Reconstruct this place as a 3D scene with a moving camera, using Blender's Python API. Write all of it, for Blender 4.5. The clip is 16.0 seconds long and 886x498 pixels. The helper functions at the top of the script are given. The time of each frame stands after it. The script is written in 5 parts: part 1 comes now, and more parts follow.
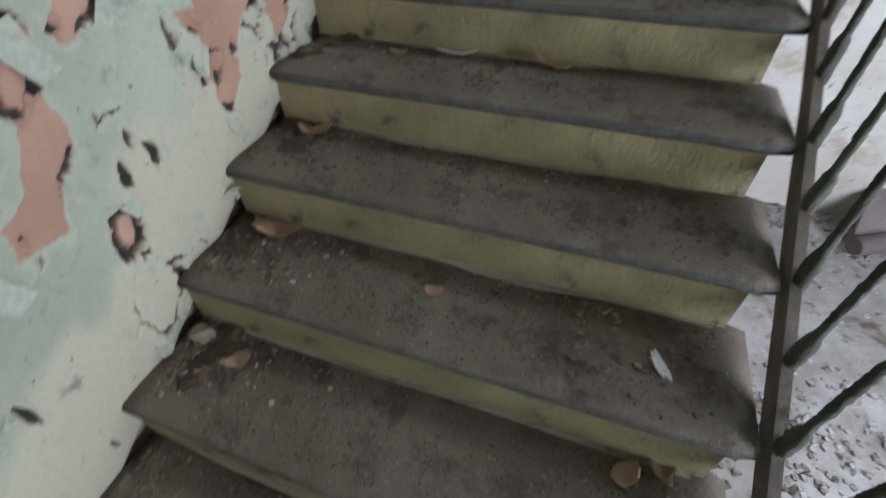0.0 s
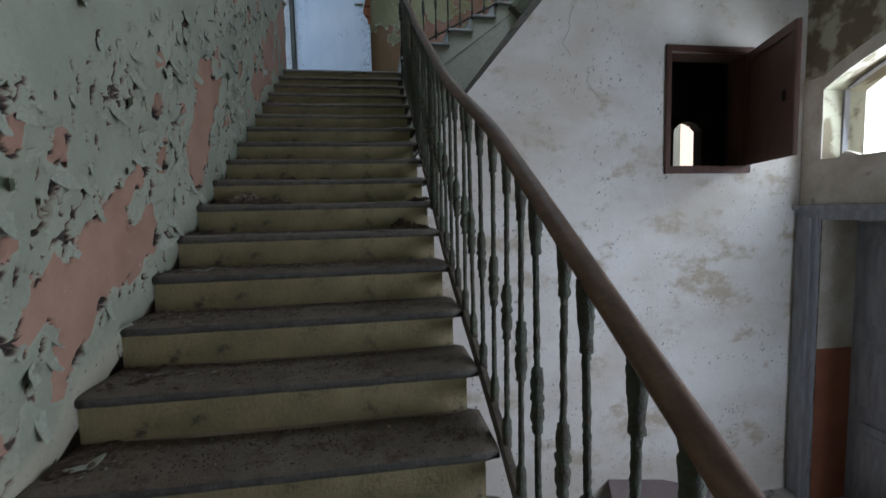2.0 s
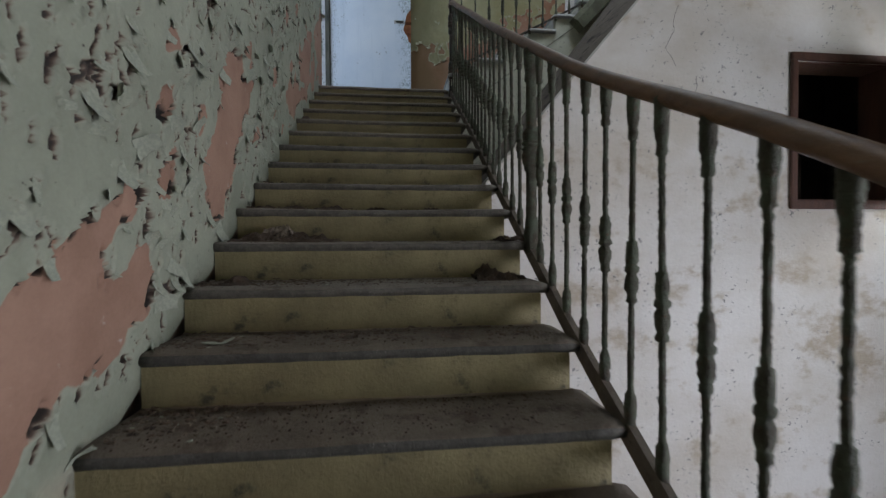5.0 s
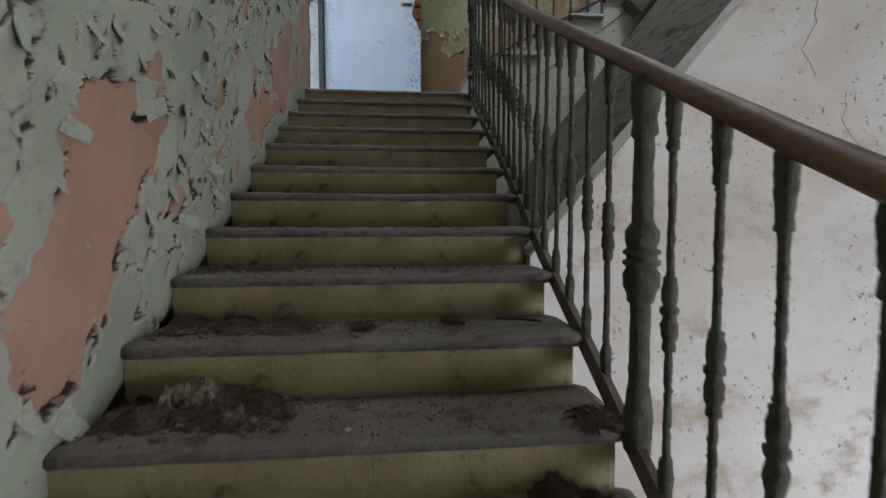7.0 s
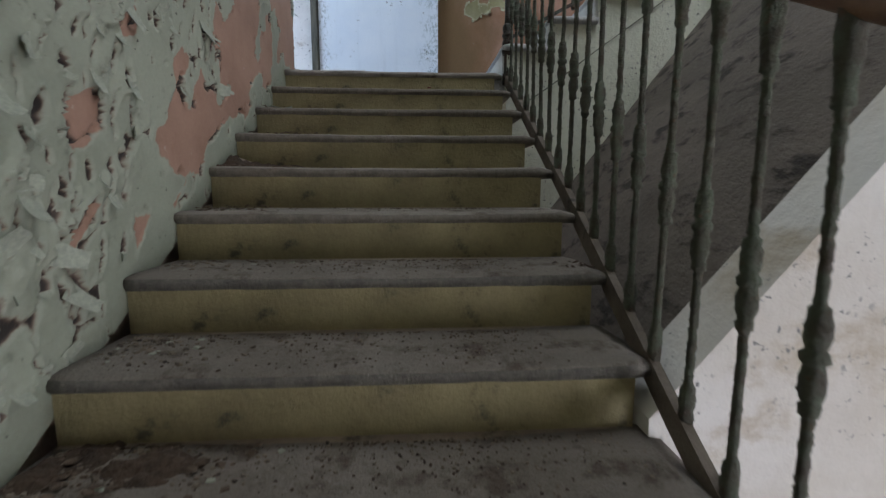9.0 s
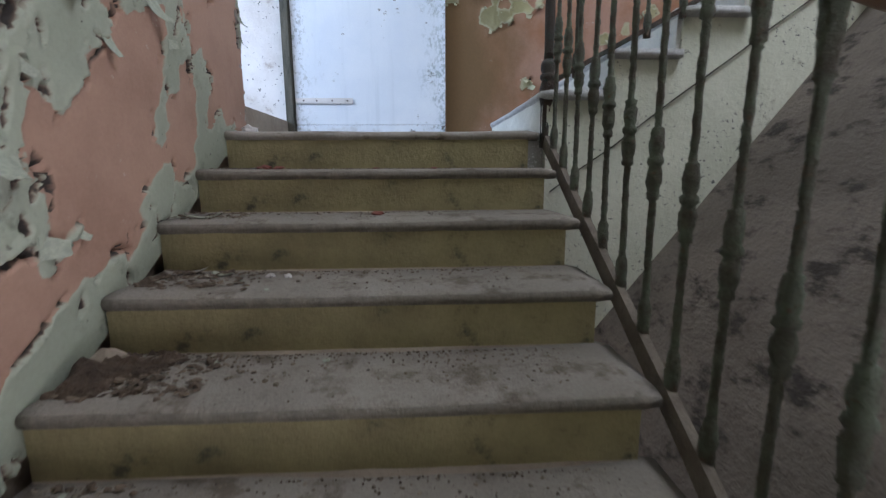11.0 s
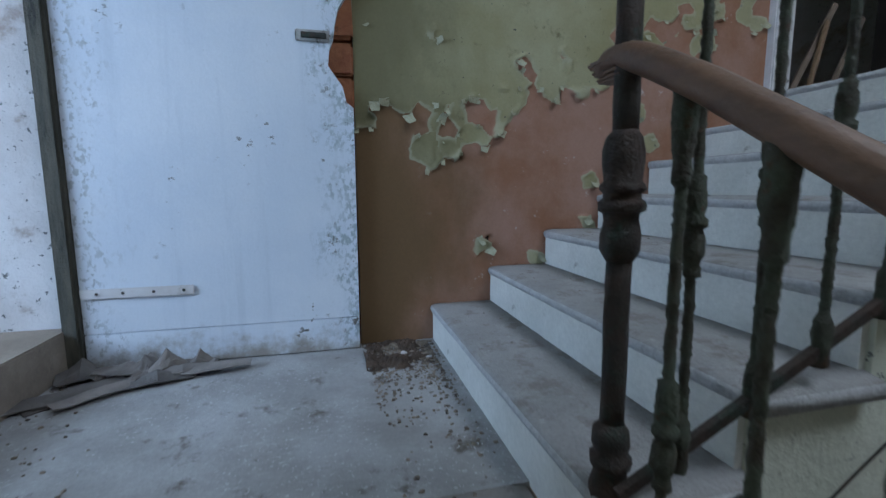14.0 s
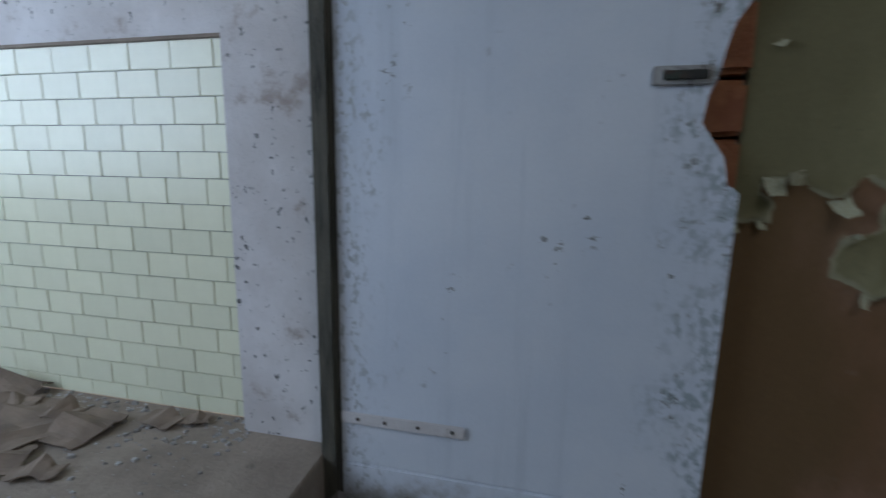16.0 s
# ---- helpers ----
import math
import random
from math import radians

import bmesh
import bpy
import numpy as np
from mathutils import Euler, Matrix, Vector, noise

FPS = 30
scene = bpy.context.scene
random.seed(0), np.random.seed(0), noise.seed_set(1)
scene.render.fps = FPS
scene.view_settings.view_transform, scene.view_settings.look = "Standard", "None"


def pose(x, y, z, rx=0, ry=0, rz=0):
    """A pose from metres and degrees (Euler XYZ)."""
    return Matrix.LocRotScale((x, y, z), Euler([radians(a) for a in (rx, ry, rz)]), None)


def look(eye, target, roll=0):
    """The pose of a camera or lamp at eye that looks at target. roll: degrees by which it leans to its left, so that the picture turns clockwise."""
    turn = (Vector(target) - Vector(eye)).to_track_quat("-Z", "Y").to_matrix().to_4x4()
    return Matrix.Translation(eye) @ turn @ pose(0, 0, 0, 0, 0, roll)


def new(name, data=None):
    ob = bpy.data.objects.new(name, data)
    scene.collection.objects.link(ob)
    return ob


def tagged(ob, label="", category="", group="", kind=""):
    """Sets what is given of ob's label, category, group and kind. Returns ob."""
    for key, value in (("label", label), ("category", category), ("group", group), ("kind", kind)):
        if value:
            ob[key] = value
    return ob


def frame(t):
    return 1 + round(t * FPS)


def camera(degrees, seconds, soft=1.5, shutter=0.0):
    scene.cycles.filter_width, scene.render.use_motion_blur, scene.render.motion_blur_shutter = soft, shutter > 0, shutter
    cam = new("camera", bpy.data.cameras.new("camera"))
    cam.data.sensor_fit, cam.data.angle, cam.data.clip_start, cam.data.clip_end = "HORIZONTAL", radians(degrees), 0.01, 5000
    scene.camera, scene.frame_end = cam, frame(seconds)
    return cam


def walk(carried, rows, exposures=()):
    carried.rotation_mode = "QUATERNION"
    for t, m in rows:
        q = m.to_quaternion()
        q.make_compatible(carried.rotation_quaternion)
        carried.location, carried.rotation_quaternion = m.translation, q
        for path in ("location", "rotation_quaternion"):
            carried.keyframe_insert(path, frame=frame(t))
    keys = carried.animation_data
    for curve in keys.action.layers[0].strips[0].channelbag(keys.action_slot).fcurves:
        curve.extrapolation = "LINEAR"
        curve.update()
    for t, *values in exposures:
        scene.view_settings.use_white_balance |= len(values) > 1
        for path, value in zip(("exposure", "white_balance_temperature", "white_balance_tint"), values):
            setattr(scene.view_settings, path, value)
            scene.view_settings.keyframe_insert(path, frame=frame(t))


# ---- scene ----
cam = camera(89.8, 16.0, soft=1.3, shutter=0.35)
PATH = [
    (0, (1.029, -6.103, -2.304), (0.518, -4.773, -3.709), -1.7),
    (0.5, (0.996, -6.048, -2.165), (0.683, -4.419, -3.282), -2.0),
    (1, (1.071, -6.041, -2.054), (0.969, -4.187, -2.798), -2.3),
    (1.5, (1.1, -6.061, -1.94), (1.226, -4.102, -2.325), -2.1),
    (2, (1.104, -6.076, -1.883), (1.399, -4.105, -2.048), -1.4),
    (2.5, (1.1, -6.081, -1.836), (1.466, -4.115, -1.849), -0.9),
    (3, (1.079, -6.072, -1.86), (1.433, -4.104, -1.813), -0.8),
    (3.5, (0.998, -6.018, -1.948), (1.311, -4.043, -1.894), -0.5),
    (6, (0.778, -4.67, -1.591), (0.972, -2.681, -1.679), -0.4),
    (6.5, (0.802, -4.478, -1.447), (0.978, -2.487, -1.536), -0.4),
    (7, (0.868, -4.226, -1.244), (1.056, -2.238, -1.359), -0.1),
    (7.5, (0.823, -3.97, -1.137), (0.996, -1.984, -1.298), 0.1),
    (8, (0.885, -3.712, -1.037), (1.032, -1.729, -1.246), 0.1),
    (10.3, (0.867, -2.573, -0.392), (0.962, -0.6, -0.707), -0.2),
    (10.5, (0.937, -2.462, -0.308), (1.019, -0.49, -0.634), -0.3),
    (11, (0.919, -2.198, -0.185), (1.018, -0.232, -0.54), -0.3),
    (11.5, (0.905, -1.967, -0.029), (0.994, 0.001, -0.374), -0.3),
    (12, (0.891, -1.686, 0.15), (0.985, 0.284, -0.181), -0.2),
    (12.5, (0.782, -1.438, 0.34), (0.941, 0.532, 0.04), 0.1),
    (13, (0.888, -1.159, 0.491), (1.184, 0.8, 0.214), 0.1),
    (13.5, (0.903, -0.893, 0.644), (1.354, 1.038, 0.38), -0.2),
    (14, (1.028, -0.693, 0.778), (1.496, 1.234, 0.52), -0.3),
    (14.5, (1.027, -0.485, 0.92), (1.456, 1.452, 0.667), -0.5),
    (15, (0.885, -0.284, 1.048), (1.122, 1.684, 0.782), -0.2),
    (15.5, (0.822, -0.058, 1.108), (0.752, 1.919, 0.813), 0.1),
    (16, (0.616, 0.135, 1.209), (0.188, 2.059, 0.867), 1.0),
]
EXPOSURES = [(0, 0.76, 6200, 10), (0.5, 0.68, 6100, 12), (1.5, 0.02, 6100, 10), (2.5, -0.5, 6150, 11), (3.5, -0.46, 6350, 13), (6, 0.12, 6750, 13), (8, 0.28, 6750, 13), (10.5, 0.94, 6700, 18),
             (12, 1.02, 6400, 18), (13, 0.56, 6100, 14), (14, 0.18, 5920, 12), (14.5, 0.05, 5900, 11), (15, -0.1, 6050, 12), (15.5, -0.4, 6250, 14), (16, -0.84, 6700, 16)]
walk(cam, [(t, look(eye, target, roll)) for t, eye, target, roll in PATH], EXPOSURES)

# ---- world and light ----
world = bpy.data.worlds.new("sky")
scene.world = world
world.use_nodes = True
wn = world.node_tree
sky = wn.nodes.new("ShaderNodeTexSky")
sky.sky_type = "NISHITA"
sky.sun_disc = False
sky.sun_elevation, sky.sun_rotation = radians(53), radians(180)
wn.nodes["Background"].inputs["Strength"].default_value = 0.12
wn.links.new(sky.outputs["Color"], wn.nodes["Background"].inputs["Color"])
sun = new("sun", bpy.data.lights.new("sun", "SUN"))
sun.data.energy, sun.data.angle, sun.data.color = 2.5, radians(0.5), (1, 0.95, 0.88)
sun.matrix_world = look((0, 0, 0), (0.0, 0.6, -0.8))


def window_light(name, eye, target, w, h, watts, color):
    """Daylight that comes in through a window opening; some openings are unseen and added."""
    lamp = new(name, bpy.data.lights.new(name, "AREA"))
    lamp.data.shape, lamp.data.size, lamp.data.size_y = "RECTANGLE", w, h
    lamp.data.energy, lamp.data.color = watts, color
    lamp.matrix_world = look(eye, target)
    return lamp


window_light("alcove_daylight", (-2.95, -0.2, 1.9), (0, 0.6, 1.1), 2.2, 1.6, 132, (0.55, 0.755, 1.0))
window_light("fanlight_daylight", (5.62, -3.35, -1.0), (2.5, -3.8, -1.8), 1.6, 0.7, 55, (0.84, 0.92, 1.0))
# The hall lamp stands in an unseen opening, added for light from the east.
window_light("hall_added_daylight", (5.33, -6.3, -2.9), (2.0, -4.2, -3.0), 2.0, 2.6, 192, (0.82, 0.88, 1.0))
# No skylight is known; this one is added to brighten the upper stairs.
window_light("added_top_light", (3.2, -1.4, 4.198), (2.7, -1.2, 0), 1.9, 1.4, 92, (0.80, 0.91, 1.0))


# ---- materials ----
def nodes_of(name):
    m = bpy.data.materials.new(name)
    m.use_nodes = True
    t = m.node_tree
    return m, t, t.nodes["Principled BSDF"]


def node(t, kind, **values):
    n = t.nodes.new("ShaderNode" + kind)
    for key, value in values.items():
        n.inputs[key.replace("_", " ")].default_value = value
    return n


def mixed(t, fac, a, b, mode="MIX"):
    n = t.nodes.new("ShaderNodeMix")
    n.data_type, n.blend_type = "RGBA", mode
    for socket, value in ((n.inputs[0], fac), (n.inputs[6], a), (n.inputs[7], b)):
        if isinstance(value, (int, float)):
            socket.default_value = value
        elif isinstance(value, tuple):
            socket.default_value = (*value, 1)
        else:
            t.links.new(value, socket)
    return n.outputs[2]


def band(t, value, lo, hi):
    n = t.nodes.new("ShaderNodeMapRange")
    n.interpolation_type = "SMOOTHSTEP"
    t.links.new(value, n.inputs[0])
    n.inputs[1].default_value, n.inputs[2].default_value = lo, hi
    return n.outputs[0]


def noise_of(t, coords, scale, detail=6.0, rough=0.6, stretch=None):
    if stretch:
        mp = t.nodes.new("ShaderNodeMapping")
        mp.inputs["Scale"].default_value = stretch
        t.links.new(coords, mp.inputs["Vector"])
        coords = mp.outputs[0]
    n = node(t, "TexNoise", Scale=scale, Detail=detail, Roughness=rough)
    t.links.new(coords, n.inputs["Vector"])
    return n.outputs["Fac"]


def surface(name, light, dark, scale=2.0, rough=0.85, bump=0.3, grain=60.0, dirt=(0.05, 0.045, 0.04), dirt_from=0.62,
            dirt_scale=7.0, stretch=None, metal=0.0, spread=0.18, speck=0.0, vary=0.0, speck_from=0.5, mottle=0.35, speck_at=0.6):
    """A worn surface: two tones in large soft patches, stains of dirt, fine grain in colour and relief."""
    m, t, p = nodes_of(name)
    co = t.nodes.new("ShaderNodeTexCoord").outputs["Object"]
    big = noise_of(t, co, scale, stretch=stretch)
    fine = noise_of(t, co, grain, 4.0, 0.7)
    soil = noise_of(t, co, dirt_scale, 8.0, 0.68, stretch)
    col = mixed(t, band(t, big, 0.5 - spread, 0.5 + spread), light, dark)
    col = mixed(t, band(t, soil, dirt_from, dirt_from + 0.14), col, dirt)
    col = mixed(t, mottle, col, mixed(t, fine, (0.25, 0.25, 0.25), (1.35, 1.35, 1.35)), "MULTIPLY")
    if speck:
        spots, group = noise_of(t, co, grain * 1.1, 5.0, 0.65), noise_of(t, co, 2.3, 4.0, 0.6)
        both = t.nodes.new("ShaderNodeMath")
        both.operation = "MULTIPLY"
        t.links.new(band(t, spots, speck_at, speck_at + 0.035), both.inputs[0])
        t.links.new(band(t, group, speck_from, speck_from + 0.1), both.inputs[1])
        col = mixed(t, both.outputs[0], col, (speck, speck, speck))
    if vary:
        info = t.nodes.new("ShaderNodeObjectInfo")
        col = mixed(t, vary, col, mixed(t, info.outputs["Random"], (0.5, 0.5, 0.5), (1.4, 1.35, 1.3)), "MULTIPLY")
    t.links.new(col, p.inputs["Base Color"])
    p.inputs["Roughness"].default_value, p.inputs["Metallic"].default_value = rough, metal
    add = t.nodes.new("ShaderNodeMath")
    add.operation = "ADD"
    t.links.new(soil, add.inputs[0])
    t.links.new(fine, add.inputs[1])
    b = node(t, "Bump", Strength=bump, Distance=0.012)
    t.links.new(add.outputs[0], b.inputs["Height"])
    t.links.new(b.outputs[0], p.inputs["Normal"])
    return m


def peeling(name, paint_a, paint_b, under_a, under_b, edge, upper=None, blotch=0.3, stain=None):
    """Paint that peels off: the attribute 'peel' is above zero where the layer below lies bare; 'zone' chooses the upper coat."""
    m, t, p = nodes_of(name)
    co = t.nodes.new("ShaderNodeTexCoord").outputs["Object"]
    at = t.nodes.new("ShaderNodeAttribute")
    at.attribute_name = "peel"
    field = at.outputs["Fac"]
    big, mid, fine = noise_of(t, co, 1.3, 6), noise_of(t, co, 9.0, 8, 0.7), noise_of(t, co, 70.0, 4, 0.7)
    paint = mixed(t, band(t, big, 0.35, 0.65), paint_a, paint_b)
    if upper:
        za = t.nodes.new("ShaderNodeAttribute")
        za.attribute_name = "zone"
        paint = mixed(t, band(t, za.outputs["Fac"], -0.05, 0.05), paint, upper)
    paint = mixed(t, band(t, mid, 0.56, 0.75), paint, tuple(0.55 * c for c in paint_b))
    paint = mixed(t, band(t, noise_of(t, co, 30.0, 5, 0.6), 0.66, 0.72), paint, (0.09, 0.085, 0.07))
    under = mixed(t, band(t, noise_of(t, co, 3.0, 6), 0.35, 0.68), under_a, under_b)
    under = mixed(t, band(t, noise_of(t, co, 14.0, 7, 0.75), 0.62, 0.74), under, (0.55, 0.5, 0.46))
    if stain:
        xyz = t.nodes.new("ShaderNodeSeparateXYZ")
        t.links.new(co, xyz.inputs[0])
        run = t.nodes.new("ShaderNodeMath")
        run.operation = "MULTIPLY_ADD"
        t.links.new(noise_of(t, co, 3.5, 6, 0.6, (1, 1, 0.5)), run.inputs[0])
        run.inputs[1].default_value = 0.9
        t.links.new(xyz.outputs[0], run.inputs[2])
        damp = band(t, run.outputs[0], 2.35, 1.75)
        under, paint = mixed(t, damp, under, stain), mixed(t, damp, paint, tuple(0.6 * c for c in paint_b))
    # Shade inside slits and gaps is put into this near-black colour.
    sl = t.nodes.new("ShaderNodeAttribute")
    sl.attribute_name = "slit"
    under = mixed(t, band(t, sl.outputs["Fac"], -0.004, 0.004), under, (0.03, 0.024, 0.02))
    fac = band(t, field, -0.002, 0.002)
    col = mixed(t, fac, paint, under)
    rim = band(t, field, -0.014, -0.002)
    gone = mixed(t, fac, rim, (0, 0, 0))
    col = mixed(t, mixed(t, 0.55, gone, (0, 0, 0)), col, edge)
    col = mixed(t, blotch, col, mixed(t, fine, (0.4, 0.4, 0.4), (1.3, 1.3, 1.3)), "MULTIPLY")
    t.links.new(col, p.inputs["Base Color"])
    p.inputs["Roughness"].default_value = 0.8
    add = t.nodes.new("ShaderNodeMath")
    add.operation = "MULTIPLY_ADD"
    t.links.new(fine, add.inputs[0])
    add.inputs[1].default_value = 0.35
    t.links.new(mid, add.inputs[2])
    b = node(t, "Bump", Strength=0.35, Distance=0.01)
    t.links.new(add.outputs[0], b.inputs["Height"])
    t.links.new(b.outputs[0], p.inputs["Normal"])
    return m


M_PAINT_WEST = peeling("sage_paint_over_salmon", (0.335, 0.355, 0.28), (0.26, 0.28, 0.218), (0.39, 0.235, 0.172), (0.30, 0.172, 0.122), (0.37, 0.385, 0.31), upper=(0.385, 0.365, 0.285))
M_PAINT_NORTH = peeling("olive_paint_over_terracotta", (0.37, 0.35, 0.215), (0.28, 0.25, 0.125), (0.36, 0.205, 0.15), (0.28, 0.13, 0.07), (0.42, 0.41, 0.30), upper=(0.44, 0.49, 0.46), stain=(0.15, 0.085, 0.035))
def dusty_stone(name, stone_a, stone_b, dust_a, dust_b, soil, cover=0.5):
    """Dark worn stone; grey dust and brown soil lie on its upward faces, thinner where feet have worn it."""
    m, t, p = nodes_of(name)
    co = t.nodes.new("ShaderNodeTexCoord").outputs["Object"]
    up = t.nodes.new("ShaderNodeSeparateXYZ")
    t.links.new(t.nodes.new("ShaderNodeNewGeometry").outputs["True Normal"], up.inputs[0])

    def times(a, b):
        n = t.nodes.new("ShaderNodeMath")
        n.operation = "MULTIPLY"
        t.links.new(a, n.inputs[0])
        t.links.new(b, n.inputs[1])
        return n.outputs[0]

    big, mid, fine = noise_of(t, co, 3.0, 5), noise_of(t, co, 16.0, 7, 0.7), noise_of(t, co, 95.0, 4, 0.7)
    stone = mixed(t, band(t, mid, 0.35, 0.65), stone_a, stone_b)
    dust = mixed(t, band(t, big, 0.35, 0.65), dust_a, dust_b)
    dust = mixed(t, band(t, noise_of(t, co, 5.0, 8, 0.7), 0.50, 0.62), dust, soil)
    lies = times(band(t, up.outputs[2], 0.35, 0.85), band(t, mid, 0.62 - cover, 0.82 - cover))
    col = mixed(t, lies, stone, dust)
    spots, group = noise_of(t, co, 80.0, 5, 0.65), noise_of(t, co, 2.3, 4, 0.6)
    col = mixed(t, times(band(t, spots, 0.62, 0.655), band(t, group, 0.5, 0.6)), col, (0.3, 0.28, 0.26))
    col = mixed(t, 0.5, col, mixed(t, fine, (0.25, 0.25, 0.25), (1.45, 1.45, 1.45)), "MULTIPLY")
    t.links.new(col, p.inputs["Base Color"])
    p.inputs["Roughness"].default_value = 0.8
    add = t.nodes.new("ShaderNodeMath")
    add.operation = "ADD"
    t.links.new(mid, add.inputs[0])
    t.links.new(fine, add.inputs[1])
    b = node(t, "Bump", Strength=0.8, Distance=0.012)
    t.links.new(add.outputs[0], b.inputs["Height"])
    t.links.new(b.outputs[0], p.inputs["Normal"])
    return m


# One stone, three tones; light further up is put into the paler two.
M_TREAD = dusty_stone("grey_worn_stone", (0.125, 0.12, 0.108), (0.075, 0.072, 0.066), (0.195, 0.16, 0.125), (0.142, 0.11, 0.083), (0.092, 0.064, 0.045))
M_TREAD_HALF_LIT = dusty_stone("dusty_half_lit_stone", (0.175, 0.16, 0.138), (0.105, 0.097, 0.085), (0.235, 0.205, 0.175), (0.18, 0.152, 0.125), (0.105, 0.078, 0.058), 0.55)
M_TREAD_LIT = dusty_stone("dusty_lit_stone", (0.235, 0.205, 0.168), (0.155, 0.136, 0.112), (0.30, 0.265, 0.23), (0.245, 0.215, 0.185), (0.15, 0.118, 0.09))
M_RISER = surface("ochre_grimy_plaster", (0.36, 0.305, 0.165), (0.25, 0.21, 0.115), 4.0, 0.75, 0.5, 50, (0.095, 0.085, 0.055), 0.56, 8.0)
M_EDGE = surface("tan_landing_stone", (0.40, 0.365, 0.33), (0.28, 0.25, 0.22), 4.0, 0.8, 0.5, 70, (0.11, 0.09, 0.07), 0.56, 5.5)
M_TREAD_B = dusty_stone("pale_worn_stone", (0.58, 0.585, 0.59), (0.46, 0.46, 0.46), (0.43, 0.42, 0.415), (0.35, 0.34, 0.33), (0.29, 0.265, 0.24), 0.40)
M_RISER_B = surface("pale_plaster_riser", (0.76, 0.755, 0.71), (0.64, 0.635, 0.59), 3.0, 0.75, 0.25, 50, (0.2, 0.18, 0.13), 0.64, 5.0)
M_LANDING = surface("terrazzo_dusty", (0.40, 0.395, 0.39), (0.29, 0.28, 0.27), 4.0, 0.75, 0.3, 60, (0.12, 0.1, 0.08), 0.56, 6.0, speck=0.5, speck_at=0.595, speck_from=0.42)
M_WHITE = surface("white_limewash", (0.74, 0.73, 0.71), (0.58, 0.54, 0.48), 1.0, 0.9, 0.4, 30, (0.47, 0.41, 0.325), 0.52, 2.4, speck=0.2, speck_from=0.47, speck_at=0.615, stretch=(0.8, 0.8, 1.2), mottle=0.1)
M_STRINGER = surface("cream_green_plaster", (0.70, 0.71, 0.61), (0.57, 0.59, 0.49), 2.0, 0.85, 0.5, 34, (0.17, 0.15, 0.1), 0.60, 7.0, speck=0.13, speck_from=0.42, speck_at=0.6, mottle=0.15)
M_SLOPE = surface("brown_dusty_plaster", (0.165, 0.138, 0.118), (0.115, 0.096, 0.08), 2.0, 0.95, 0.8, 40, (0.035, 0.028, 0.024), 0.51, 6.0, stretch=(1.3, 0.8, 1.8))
M_IRON = surface("green_flaking_iron", (0.105, 0.128, 0.088), (0.07, 0.055, 0.04), 14.0, 0.65, 0.9, 150, (0.12, 0.07, 0.04), 0.56, 26.0, metal=0.1, vary=0.3, speck=0.3, speck_at=0.64)
M_STRING = surface("dusty_iron_bar", (0.17, 0.14, 0.112), (0.11, 0.088, 0.07), 9.0, 0.85, 0.7, 90, (0.05, 0.04, 0.033), 0.58, 12.0)
M_IRON_RUST = surface("rusty_brown_iron", (0.072, 0.04, 0.028), (0.032, 0.031, 0.026), 9.0, 0.55, 0.8, 120, (0.038, 0.06, 0.045), 0.52, 12.0, metal=0.15)
M_RAIL = surface("worn_brown_wood", (0.215, 0.118, 0.07), (0.135, 0.074, 0.045), 6.0, 0.5, 0.25, 90, (0.2, 0.15, 0.11), 0.62, 9.0, stretch=(4, 0.6, 4))
M_WOOD = surface("red_brown_wood", (0.12, 0.055, 0.036), (0.075, 0.036, 0.026), 5.0, 0.55, 0.3, 80, (0.03, 0.02, 0.017), 0.62, 6.0, stretch=(5, 5, 0.6))


